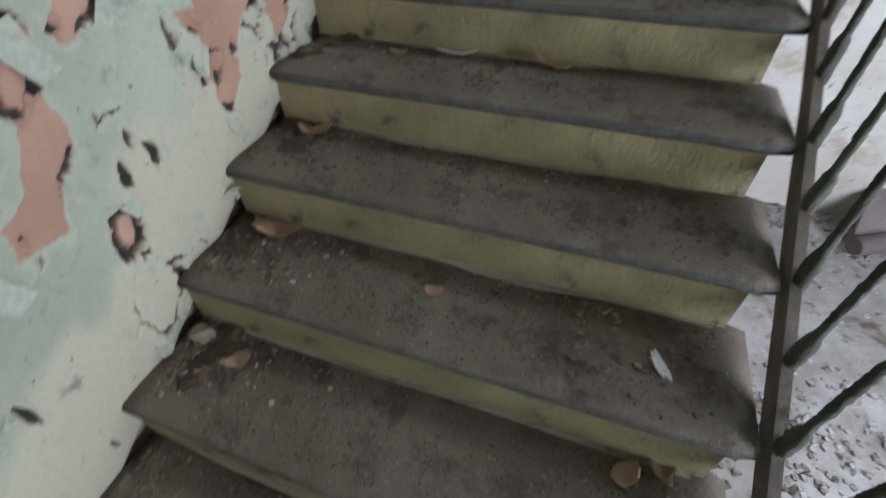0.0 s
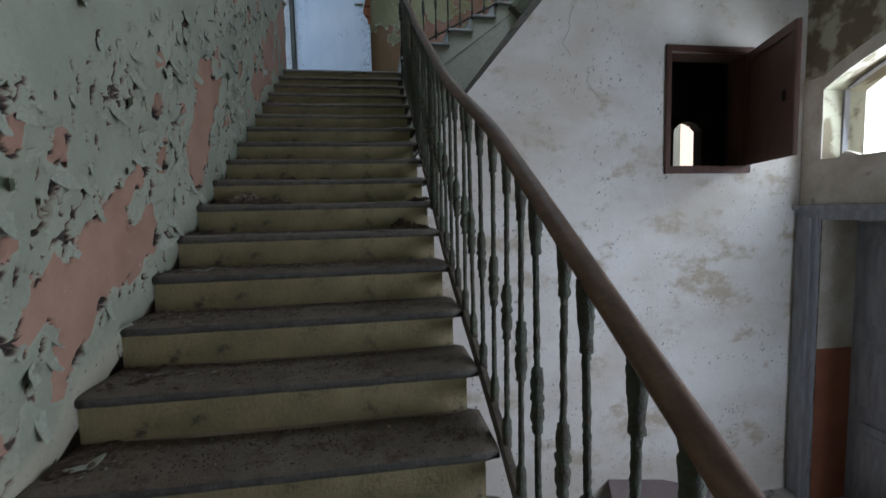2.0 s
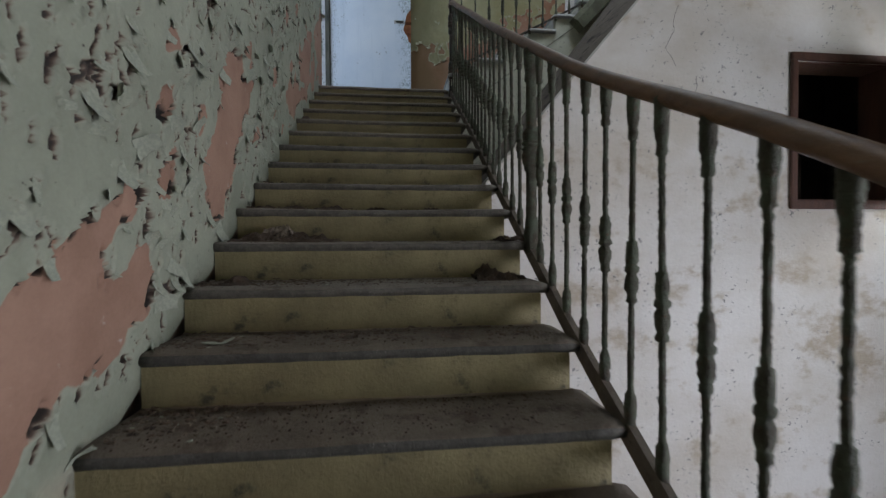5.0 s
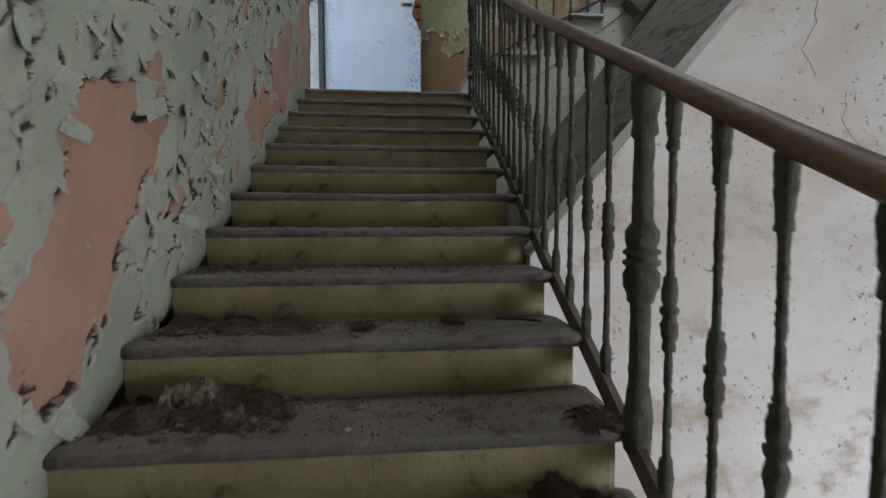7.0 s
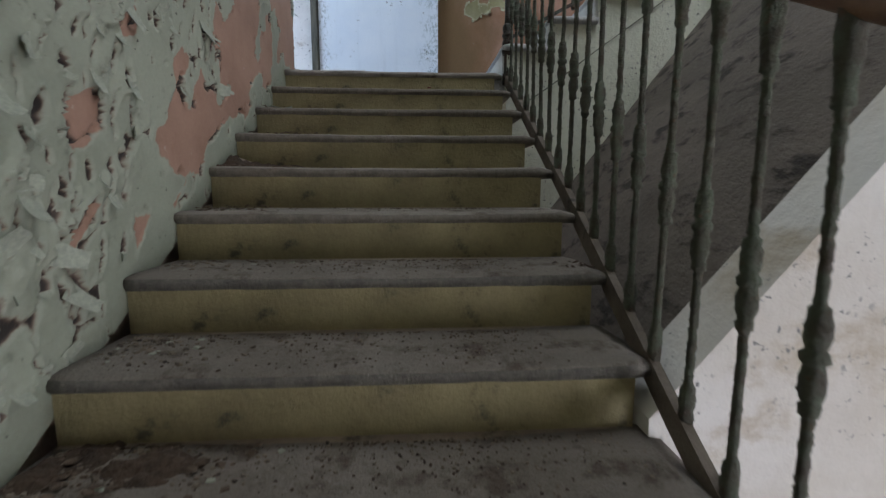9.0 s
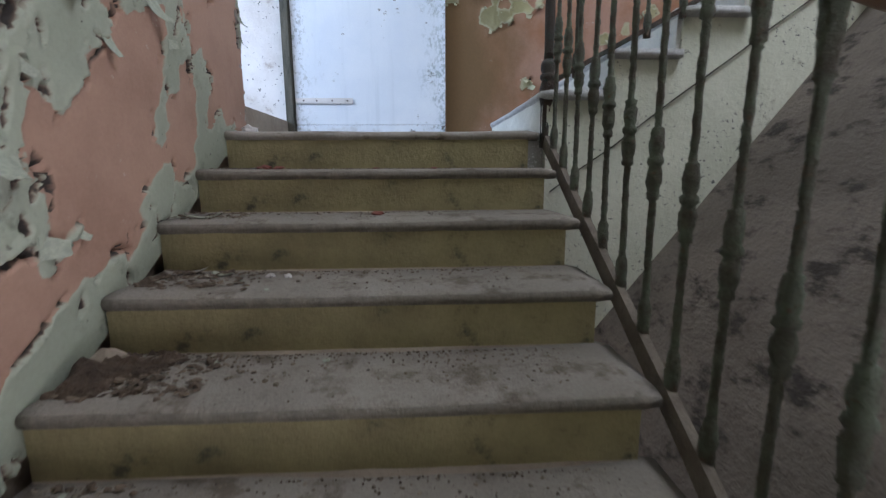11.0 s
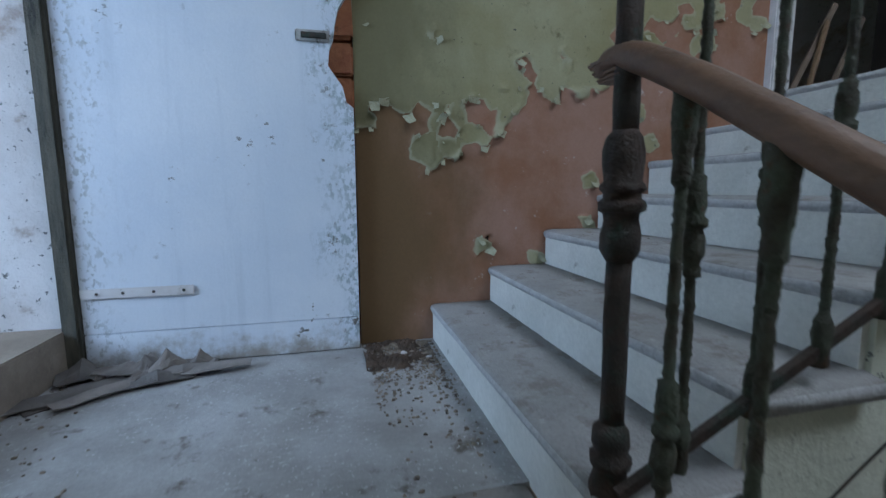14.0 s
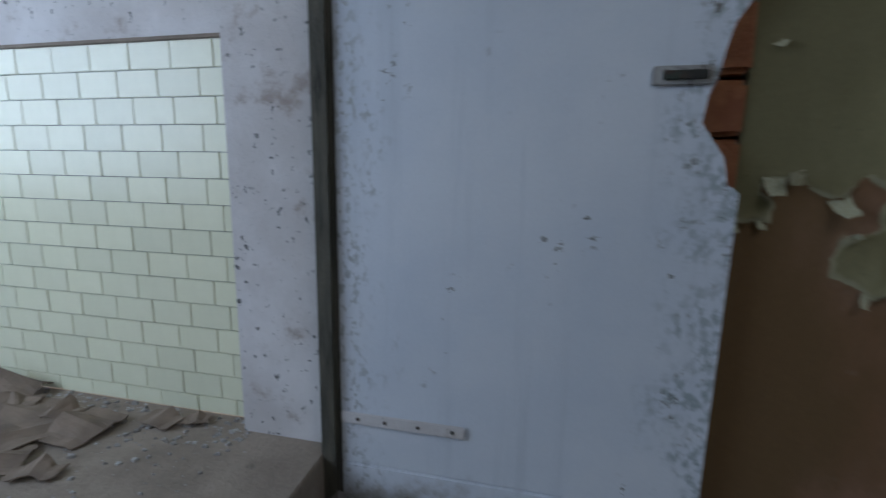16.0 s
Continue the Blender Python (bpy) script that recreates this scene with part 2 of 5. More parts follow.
def door_paint(name):
    """Bluish white paint: faint upright streaks, chips in clusters, worn thin towards the outer edge."""
    m, t, p = nodes_of(name)
    co = t.nodes.new("ShaderNodeTexCoord").outputs["Object"]
    xyz = t.nodes.new("ShaderNodeSeparateXYZ")
    t.links.new(co, xyz.inputs[0])

    def sum_of(a, k, c):
        n = t.nodes.new("ShaderNodeMath")
        n.operation = "MULTIPLY_ADD"
        t.links.new(a, n.inputs[0])
        n.inputs[1].default_value = k
        t.links.new(c, n.inputs[2])
        return n.outputs[0]

    def times(a, b):
        n = t.nodes.new("ShaderNodeMath")
        n.operation = "MULTIPLY"
        t.links.new(a, n.inputs[0])
        t.links.new(b, n.inputs[1])
        return n.outputs[0]

    col = mixed(t, band(t, noise_of(t, co, 1.2, 5), 0.3, 0.7), (0.70, 0.74, 0.80), (0.58, 0.64, 0.73))
    col = mixed(t, band(t, noise_of(t, co, 2.2, 6, 0.6, (7, 7, 0.35)), 0.52, 0.85), col, (0.54, 0.59, 0.66))
    outer = band(t, sum_of(noise_of(t, co, 5.0, 5, 0.65), 0.75, xyz.outputs[0]), 0.82, 1.02)
    inner = band(t, sum_of(noise_of(t, co, 4.0, 5, 0.65), 0.7, xyz.outputs[0]), 0.0, -0.18)
    fleck, fine = noise_of(t, co, 38.0, 6, 0.7, (1, 1, 0.7)), noise_of(t, co, 90.0, 4, 0.6)
    col = mixed(t, times(outer, band(t, fleck, 0.47, 0.56)), col, (0.34, 0.40, 0.44))
    col = mixed(t, times(inner, band(t, fleck, 0.52, 0.58)), col, (0.40, 0.43, 0.46))
    cluster = band(t, noise_of(t, co, 3.1, 5, 0.6, (1.4, 1, 0.8)), 0.57, 0.68)
    chip = band(t, noise_of(t, co, 30.0, 5, 0.6, (0.8, 1, 1.3)), 0.60, 0.63)
    col = mixed(t, times(cluster, chip), col, (0.12, 0.115, 0.11))
    col = mixed(t, times(outer, band(t, noise_of(t, co, 22.0, 5, 0.7), 0.60, 0.63)), col, (0.13, 0.12, 0.11))
    grime = band(t, sum_of(noise_of(t, co, 9.0, 6, 0.7), -0.5, xyz.outputs[2]), -0.1, -0.3)
    col = mixed(t, grime, col, (0.30, 0.27, 0.24))
    col = mixed(t, 0.1, col, mixed(t, fine, (0.3, 0.3, 0.3), (1.3, 1.3, 1.3)), "MULTIPLY")
    t.links.new(col, p.inputs["Base Color"])
    p.inputs["Roughness"].default_value = 0.5
    b = node(t, "Bump", Strength=0.25, Distance=0.008)
    t.links.new(fleck, b.inputs["Height"])
    t.links.new(b.outputs[0], p.inputs["Normal"])
    return m


M_DOOR = door_paint("blue_white_door_paint")
M_LATCH = surface("pale_rust_spotted_iron", (0.5, 0.5, 0.5), (0.35, 0.34, 0.33), 9.0, 0.6, 0.4, 60, (0.07, 0.05, 0.04), 0.5, 28.0)
M_JAMB = surface("mossy_dark_wood", (0.11, 0.1, 0.075), (0.06, 0.058, 0.045), 6.0, 0.8, 0.6, 80, (0.03, 0.028, 0.022), 0.55, 8.0, stretch=(5, 5, 0.7))
M_PILASTER = surface("off_white_scuffed_plaster", (0.70, 0.68, 0.68), (0.55, 0.52, 0.51), 2.0, 0.8, 0.5, 26, (0.36, 0.30, 0.27), 0.57, 5.0, speck=0.12, speck_at=0.61, speck_from=0.43, mottle=0.12)
M_TILE = surface("cream_glazed_tile", (0.78, 0.78, 0.60), (0.72, 0.72, 0.53), 1.5, 0.3, 0.05, 30, (0.5, 0.47, 0.34), 0.66, 6.0, vary=0.12, mottle=0.08)
M_GROUT = surface("grey_grout", (0.3, 0.3, 0.26), (0.2, 0.2, 0.17), 6.0, 0.9, 0.2)
M_CONCRETE = surface("dusty_concrete", (0.34, 0.275, 0.22), (0.225, 0.178, 0.14), 3.0, 0.9, 0.5, 60, (0.09, 0.075, 0.06), 0.6, 5.0)
M_FLOOR = surface("dusty_hall_floor", (0.46, 0.44, 0.43), (0.27, 0.24, 0.22), 2.5, 0.85, 0.5, 50, (0.12, 0.09, 0.065), 0.56, 4.0)
M_EAST = surface("stained_east_plaster", (0.42, 0.41, 0.31), (0.17, 0.14, 0.09), 3.2, 0.9, 0.5, 50, (0.1, 0.085, 0.06), 0.62, 4.0, spread=0.06)
M_REVEAL = surface("pale_reveal_plaster", (0.62, 0.6, 0.54), (0.46, 0.42, 0.34), 3.0, 0.9, 0.5, 50, (0.2, 0.16, 0.1), 0.62, 5.0)
M_GREYWOOD = surface("grey_painted_wood", (0.37, 0.38, 0.41), (0.26, 0.265, 0.29), 4.0, 0.65, 0.3, 70, (0.09, 0.085, 0.085), 0.6, 6.0, stretch=(4, 4, 0.6))
M_TERRA = surface("terracotta_dado_paint", (0.33, 0.12, 0.065), (0.25, 0.09, 0.05), 3.0, 0.7, 0.2)
M_BRICK = surface("orange_brick", (0.42, 0.17, 0.08), (0.28, 0.1, 0.05), 9.0, 0.9, 0.8, 60, (0.08, 0.04, 0.03), 0.6, 14.0)
# Near-black tone stands in for the darkness of unlit rooms.
M_ROOM_SHADE = surface("near_black_room_shade", (0.06, 0.05, 0.045), (0.035, 0.03, 0.028), 3.0, 0.9, 0.4)
M_CEIL = surface("grey_ceiling_plaster", (0.6, 0.6, 0.56), (0.48, 0.48, 0.44), 1.2, 0.9, 0.3)
M_CARD = surface("brown_cardboard", (0.27, 0.2, 0.15), (0.17, 0.125, 0.095), 4.0, 0.9, 0.2, 70, (0.1, 0.075, 0.06), 0.62, 6.0)
M_BOARD = surface("mauve_grey_board", (0.25, 0.2, 0.2), (0.19, 0.15, 0.15), 2.0, 0.8, 0.15, 60, (0.12, 0.09, 0.07), 0.64, 4.0)
M_LINO = surface("taupe_curled_lino", (0.235, 0.212, 0.198), (0.15, 0.132, 0.12), 5.0, 0.75, 0.3, 60, (0.07, 0.06, 0.052), 0.6, 6.0, vary=0.75)
M_LINO_SHADE = surface("lino_gap_shade", (0.13, 0.11, 0.1), (0.08, 0.065, 0.055), 5.0, 0.85, 0.3, 60)
M_CHIP = surface("plaster_crumbs", (0.3, 0.245, 0.19), (0.11, 0.085, 0.066), 25.0, 0.95, 0.4, 90, (0.045, 0.035, 0.03), 0.52, 30.0)
M_CHIP_PALE = surface("pale_rubble", (0.5, 0.48, 0.46), (0.2, 0.18, 0.17), 20.0, 0.95, 0.4, 90, (0.1, 0.09, 0.08), 0.58, 25.0)
M_SOIL = surface("brown_dirt", (0.115, 0.078, 0.055), (0.065, 0.044, 0.032), 14.0, 1.0, 1.0, 90, (0.11, 0.085, 0.065), 0.64, 30.0)
M_LEAF = surface("tan_dry_leaf", (0.36, 0.24, 0.15), (0.27, 0.17, 0.1), 12.0, 0.7, 0.3, 80)
M_FEATHER = surface("white_scrap", (0.75, 0.75, 0.74), (0.6, 0.6, 0.6), 20.0, 0.8, 0.1)
M_STONE_FAR = surface("sunlit_stone", (0.62, 0.52, 0.38), (0.5, 0.4, 0.28), 3.0, 0.9, 0.5)
M_BARK_BEAM = surface("mossy_stone_coping", (0.2, 0.21, 0.15), (0.11, 0.115, 0.08), 6.0, 0.9, 0.8, 60, (0.05, 0.05, 0.035), 0.58, 9.0)
M_CLAY = surface("red_clay_shard", (0.24, 0.075, 0.055), (0.15, 0.045, 0.035), 9.0, 0.8, 0.3)


def glow(name, color, strength):
    m, t, p = nodes_of(name)
    p.inputs["Base Color"].default_value = (*color, 1)
    p.inputs["Emission Color"].default_value = (*color, 1)
    p.inputs["Emission Strength"].default_value = strength
    return m


M_SKY_WHITE = glow("white_overcast_sky", (0.95, 0.97, 1.0), 2.2)
# The yard wall glows by emission in place of sunlight on it.
M_YARD = glow("glowing_yard_stone", (0.62, 0.52, 0.40), 0.9)

M_FROST, ft, fp = nodes_of("frosted_added_pane")
fp.inputs["Base Color"].default_value, fp.inputs["Roughness"].default_value = (0.85, 0.87, 0.88, 1), 0.6
trans = node(ft, "BsdfTranslucent", Color=(0.8, 0.83, 0.85, 1))
half = node(ft, "MixShader", Fac=0.5)
ft.links.new(fp.outputs[0], half.inputs[1])
ft.links.new(trans.outputs[0], half.inputs[2])
ft.links.new(half.outputs[0], ft.nodes["Material Output"].inputs["Surface"])
M_LITTER = surface("brown_leaf_litter", (0.17, 0.12, 0.085), (0.08, 0.058, 0.042), 30.0, 0.9, 0.3, 90, (0.05, 0.04, 0.03), 0.6, 40.0)


# ---- mesh helpers ----
def link_mesh(name, verts, faces, material, parent=None, smooth=False):
    me = bpy.data.meshes.new(name)
    me.from_pydata([tuple(v) for v in verts], [], faces)
    me.materials.append(material)
    if smooth:
        me.polygons.foreach_set("use_smooth", [True] * len(me.polygons))
    me.update()
    ob = new(name, me)
    ob.parent = parent
    return ob


def part(name, bm, material, parent=None, label="", smooth=False):
    bmesh.ops.recalc_face_normals(bm, faces=bm.faces)
    me = bpy.data.meshes.new(name)
    bm.to_mesh(me)
    bm.free()
    me.materials.append(material)
    if smooth:
        me.polygons.foreach_set("use_smooth", [True] * len(me.polygons))
    ob = new(name, me)
    ob.parent = parent
    return tagged(ob, label)


def empty(name, label="", category="", group="", kind="", at=(0, 0, 0)):
    ob = new(name)
    ob.location = at
    return tagged(ob, label, category, group, kind)


def box(bm, x0, x1, y0, y1, z0, z1, bevel=0.0):
    m = Matrix.Translation(((x0 + x1) / 2, (y0 + y1) / 2, (z0 + z1) / 2)) @ Matrix.Diagonal((x1 - x0, y1 - y0, z1 - z0, 1))
    got = bmesh.ops.create_cube(bm, size=1, matrix=m)
    if bevel:
        edges = list({e for v in got["verts"] for e in v.link_edges})
        bmesh.ops.bevel(bm, geom=edges, offset=bevel, segments=2, affect="EDGES")
    return bm


def box_part(name, material, x0, x1, y0, y1, z0, z1, parent=None, bevel=0.0, label=""):
    return part(name, box(bmesh.new(), x0, x1, y0, y1, z0, z1, bevel), material, parent, label)


def prism(bm, outline, axis, lo, hi):
    """An outline of (a, b) pairs drawn along an axis: for 'x' they are y, z; for 'y' x, z; for 'z' x, y."""
    def at(a, b, c):
        return (c, a, b) if axis == "x" else (a, c, b) if axis == "y" else (a, b, c)
    low = [bm.verts.new(at(a, b, lo)) for a, b in outline]
    high = [bm.verts.new(at(a, b, hi)) for a, b in outline]
    n = len(outline)
    bm.faces.new(low)
    bm.faces.new(high[::-1])
    for i in range(n):
        bm.faces.new((low[i], low[(i + 1) % n], high[(i + 1) % n], high[i]))
    return bm


def turned(profile, seg=10):
    """A turned shape from (radius, height) pairs, closed at both ends."""
    bm = bmesh.new()
    rings = [[bm.verts.new((r * math.cos(2 * math.pi * k / seg), r * math.sin(2 * math.pi * k / seg), z)) for k in range(seg)] for r, z in profile]
    for a, b in zip(rings, rings[1:]):
        for k in range(seg):
            bm.faces.new((a[k], a[(k + 1) % seg], b[(k + 1) % seg], b[k]))
    bm.faces.new(rings[0][::-1])
    bm.faces.new(rings[-1])
    return bm


def rough_up(bm, amount, scale=30.0, seed=0.0):
    for v in bm.verts:
        v.co += noise.noise_vector(v.co * scale + Vector((seed, seed, seed))) * amount
    return bm


def swept(points, section):
    """A section of (side, up) pairs drawn along a line that lies in an upright plane."""
    bm = bmesh.new()
    pts = [Vector(p) for p in points]
    rings = []
    for i, p in enumerate(pts):
        along = (pts[min(i + 1, len(pts) - 1)] - pts[max(i - 1, 0)]).normalized()
        side = along.cross(Vector((0, 0, 1))).normalized()
        up = side.cross(along)
        rings.append([bm.verts.new(p + side * a + up * b) for a, b in section])
    n = len(section)
    for a, b in zip(rings, rings[1:]):
        for k in range(n):
            bm.faces.new((a[k], a[(k + 1) % n], b[(k + 1) % n], b[k]))
    bm.faces.new(rings[0][::-1])
    bm.faces.new(rings[-1])
    return bm


def oval(w, h, n=12):
    return [(w / 2 * math.cos(2 * math.pi * k / n), h / 2 * math.sin(2 * math.pi * k / n)) for k in range(n)]


def fbm(x, y, z=0.0, octaves=4):
    return noise.fractal(Vector((x, y, z)), 0.9, 2.1, octaves)


# ---- plan ----
RISE, GO, WIDE, STEPS = 0.18, 0.31, 1.50, 27
FLOOR = -RISE * STEPS
SLOPE = RISE / GO
RISE_B, GO_B, STEPS_B = 0.189, 0.32, 7
TOP = 4.2
WHITE_Y = -2.2
EAST = 5.30


def nose(y):
    return SLOPE * min(y, 0.0)


# ---- walls with peeling paint ----
EDGE_SPOTS = {}


def paint_sheet(name, material, us, vs, place, field, lift_way, parent, zone=None, gape=0.16):
    """A wall's skin: bare where field > 0, a paint layer elsewhere, which stands off at its torn edges; slits are deep
    gaps with shade in their colour.
    """
    nu, nv = len(us), len(vs)
    verts, peel, zones, slits, spots = [], [], [], [], []
    for u in us:
        for v in vs:
            f, curl, slit = field(u, v)
            p = place(u, v)
            # Rim gap beside curled paint; the slit colour carries its shadow.
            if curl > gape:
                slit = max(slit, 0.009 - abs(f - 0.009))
            f = max(f, slit)
            if slit > 0:
                lift = -0.036 if slit > 0.0045 else -0.008
            elif f > 0:
                lift = 0.0
            else:
                lift = 0.003 + 0.024 * max(0.0, curl) * math.exp(max(f, -0.2) * 45.0)
                if f > -0.012 and curl > 0.1:
                    spots.append((u, v, p, curl))
            verts.append((p[0] + lift_way[0] * lift, p[1] + lift_way[1] * lift, p[2]))
            peel.append(f)
            slits.append(slit)
            zones.append(zone(u, v) if zone else 0.0)
    faces = []
    for i in range(nu - 1):
        for j in range(nv - 1):
            a = i * nv + j
            faces.append((a, a + nv, a + nv + 1, a + 1))
    ob = link_mesh(name, verts, faces, material, parent, smooth=True)
    for key, values in (("peel", peel), ("zone", zones), ("slit", slits)):
        attribute = ob.data.attributes.new(key, "FLOAT", "POINT")
        attribute.data.foreach_set("value", values)
    EDGE_SPOTS[parent.name] = spots
    return ob


def broken(u, v, seed, size, chance):
    """Signed distance to the nearest torn edge: paint breaks along cells; chance(cell's middle) says how likely one is lost."""
    q = Vector((u / size + 0.16 * fbm(u * 16, v * 16, seed, 3), v / size + 0.16 * fbm(u * 16, v * 16, seed + 9, 3), seed))
    gap, mids = noise.voronoi(q)
    lost = []
    for m in mids[:3]:
        dice = 0.5 + 0.5 * noise.cell(Vector((m.x * 7.31 + 0.5, m.y * 5.17, m.z * 3.3 + seed)))
        lost.append(chance(m.x * size, m.y * size) > dice)
    far = 0.12
    for n in (1, 2):
        if lost[n] != lost[0]:
            far = min(far, (gap[n] - gap[0]) * size * 0.5)
    return far if lost[0] else -far


def spread(a, b, step):
    n = max(1, round((b - a) / step))
    return [a + (b - a) * i / n for i in range(n + 1)]


# bare patches on the west wall: y, height over the steps, half length, half height
BARE = [(-4.95, 0.42, 0.27, 0.33), (-4.80, 0.20, 0.16, 0.16), (-5.37, 0.55, 0.05, 0.11), (-4.10, 0.33, 0.40, 0.22), (-4.42, 0.42, 0.14, 0.12), (-3.78, 0.22, 0.2, 0.16), (-4.5, 0.96, 0.06, 0.07),
        (-3.5, 0.50, 0.04, 0.1), (-2.85, 0.46, 0.33, 0.30), (-2.58, 0.50, 0.18, 0.2), (-3.02, 0.26, 0.15, 0.2), (-2.92, 0.66, 0.14, 0.14), (-1.95, 0.52, 0.07, 0.09), (-1.45, 0.34, 0.12, 0.24),
        (-1.3, 0.16, 0.28, 0.17), (-0.74, 0.36, 0.36, 0.42), (-0.22, 0.34, 0.40, 0.38), (0.16, 0.55, 0.16, 0.5), (0.2, 0.2, 0.14, 0.3), (-0.9, 0.7, 0.1, 0.12), (-5.6, 1.05, 0.05, 0.05), (-5.62, 0.62, 0.04, 0.05)]


SLITS = {}


def lens_slits(u, v, seed, share):
    """Upright gaps, pointed at both ends, where the paint has sprung; a tongue of paint curls out on one side."""
    i = math.floor(u / 0.068)
    j = math.floor(v / 0.12 + 0.5 * (i % 2))
    key = (i, j, seed)
    if key not in SLITS:
        r = random.Random(i * 7919 + j * 104729 + int(seed * 31))
        SLITS[key] = (r.random(), r.uniform(-0.012, 0.012), r.uniform(-0.02, 0.02), r.uniform(-0.5, 0.3), r.uniform(0.022, 0.062), r.uniform(0.005, 0.017))
    dice, ox, oy, lean, long, fat = SLITS[key]
    if dice > share:
        return -0.05
    dx = u - (i + 0.5) * 0.068 - ox
    dy = v - (j - 0.5 * (i % 2) + 0.5) * 0.12 - oy
    if abs(dy) >= long:
        return -0.05
    s = dy / long
    return fat * (1 - s * s) * (1 - 0.45 * s) - abs(dx + lean * dy + 0.006 * noise.noise(Vector((u * 45, v * 45, 0))))


# islands of paint left within the bare stretches
KEPT = [(-0.36, 0.62, 0.11, 0.30), (-0.50, 0.34, 0.06, 0.10), (-1.14, 0.55, 0.12, 0.22), (-0.75, 0.82, 0.3, 0.16), (-0.16, 0.22, 0.05, 0.16), (-0.92, 0.56, 0.05, 0.06), (-3.13, 0.58, 0.07, 0.09), (-4.62, 0.44, 0.07, 0.14)]


def west_near(y, h):
    bare = max(1.0 - math.hypot((y - cy) / ry, (h - 0.25 * (y - cy) - ch) / rh) for cy, ch, ry, rh in BARE)
    kept = max(1.0 - math.hypot((y - cy) / ry, (h - ch) / rh) for cy, ch, ry, rh in KEPT)
    return min(bare, -1.6 * kept) if kept > 0 else bare


def hair_cracks(u, v, size):
    """Thin broken lines along the borders of irregular cells, in patches."""
    if fbm(u * 2.6, v * 2.6, 44.0, 2) < 0.1:
        return -0.05
    q = Vector((u / size + 0.22 * fbm(u * 9, v * 9, 51.0, 3), 0.75 * v / size + 0.22 * fbm(u * 9, v * 9, 57.0, 3), 3.5))
    gap, mids = noise.voronoi(q)
    return 0.0042 + 0.004 * fbm(u * 14, v * 14, 61.0, 2) - (gap[1] - gap[0]) * size * 0.5


def west_field(y, h):
    if h > 1.75 or y < -6.95:
        return -0.12, 0.0, -0.05
    belt = min(1.0, 1.5 * max(0.0, 1.0 - abs(h - 0.62) / 0.66)) * min(1.0, max(0.08, (y + 5.7) / 0.9))
    f = broken(y, h, 1.5, 0.105, lambda a, b: 0.0 if b < (0.05 if a < -1.6 else 0.015) + 0.07 * fbm(a * 5, 0.0, 3.0, 3) else max(0.10 * max(0.0, 1 - abs(b - 0.6) / 0.6), min(1.0, 3.3 * west_near(a, b) + 0.1)))
    slit = -0.05
    if f < -0.004:
        patchy = 0.55 + 1.3 * fbm(y * 2.2, h * 2.2, 33.0, 2)
        slit = max(lens_slits(y, h, 4.5, 1.1 * belt * patchy + (0.05 if h < 1.5 else 0.0)), lens_slits(y + 0.031, h + 0.04, 8.5, 0.45 * belt * patchy))
        if h < 1.15:
            slit = max(slit, min(0.0044, hair_cracks(y, h, 0.15)))
    return f, (0.1 + 1.2 * fbm(y * 9, h * 9, 21.0, 3)) * (1.0 if y < -1.7 else 0.55), slit


wall_west = box_part("wall_west", M_CONCRETE, -0.35, -0.04, -10.0, 0.285, FLOOR, TOP)
tagged(wall_west, "stair wall with sage green paint peeling off salmon plaster", "wall", kind="structure")
box_part("wall_end", M_EDGE, -0.35, -0.001, 0.285, 0.30, -0.2, TOP, wall_west)
ROWS = spread(-0.12, 1.75, 0.0085) + [1.9, 2.3, 3.0, 4.0, 5.5, 7.2]
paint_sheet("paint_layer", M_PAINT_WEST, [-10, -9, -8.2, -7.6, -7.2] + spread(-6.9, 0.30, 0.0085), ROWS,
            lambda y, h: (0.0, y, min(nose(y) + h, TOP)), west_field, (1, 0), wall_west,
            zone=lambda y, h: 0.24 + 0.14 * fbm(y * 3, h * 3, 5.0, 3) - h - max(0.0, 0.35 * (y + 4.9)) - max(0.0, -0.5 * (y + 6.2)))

wall_north = box_part("wall_north", M_CONCRETE, 1.14, 3.56, 1.59, 1.86, FLOOR, TOP)
tagged(wall_north, "landing wall with olive paint peeling off terracotta plaster", "wall", kind="structure")


def north_line(x, z):
    return 1.08 + 0.42 * (x - 1.27) + 0.10 * fbm(x * 4, 0.0, 2.2) + (0.05 if x < 1.35 else 0.0)


def north_chance(x, z):
    over = z - north_line(x, z)
    low = z - max(0.0, 0.18 + (x - 1.5) * 0.554)
    if over > 0.0:
        return 0.015 if x < 2.2 else 0.06
    if over > -0.26 and x > 1.35:
        return 0.42
    if low < 0.2 and x > 1.7:
        return 0.93
    return 0.994


def north_field(x, z):
    if z > 2.15:
        return -0.12, 0.0, -0.05
    f = broken(x, z, 2.5, 0.088, north_chance)
    slit = lens_slits(x, z, 6.5, 0.03) if f < -0.004 and z > 1.0 and x > 1.9 else -0.05
    return f, 0.25 + 1.2 * fbm(x * 9, z * 9, 25.0, 3), slit


paint_sheet("paint_layer", M_PAINT_NORTH, spread(1.14, 3.56, 0.0105), spread(-0.02, 2.2, 0.0105) + [2.5, 3.0, 3.6, TOP],
            lambda x, z: (x, 1.55, z), north_field, (0, -1), wall_north, zone=lambda x, z: z - (1.68 + 0.56 * (x - 1.05)), gape=1.2)

# ---- other walls, floors, ceilings ----
LINE_A = lambda z: 1.98 + 0.855 * (z + 0.80)
LINE_B = lambda z: 2.02 + 0.78 * (z + 0.78)
HATCH = (3.855, 4.65, -1.515, -0.46)


def up_a(x):
    return (x - 1.98) / 0.855 - 0.80


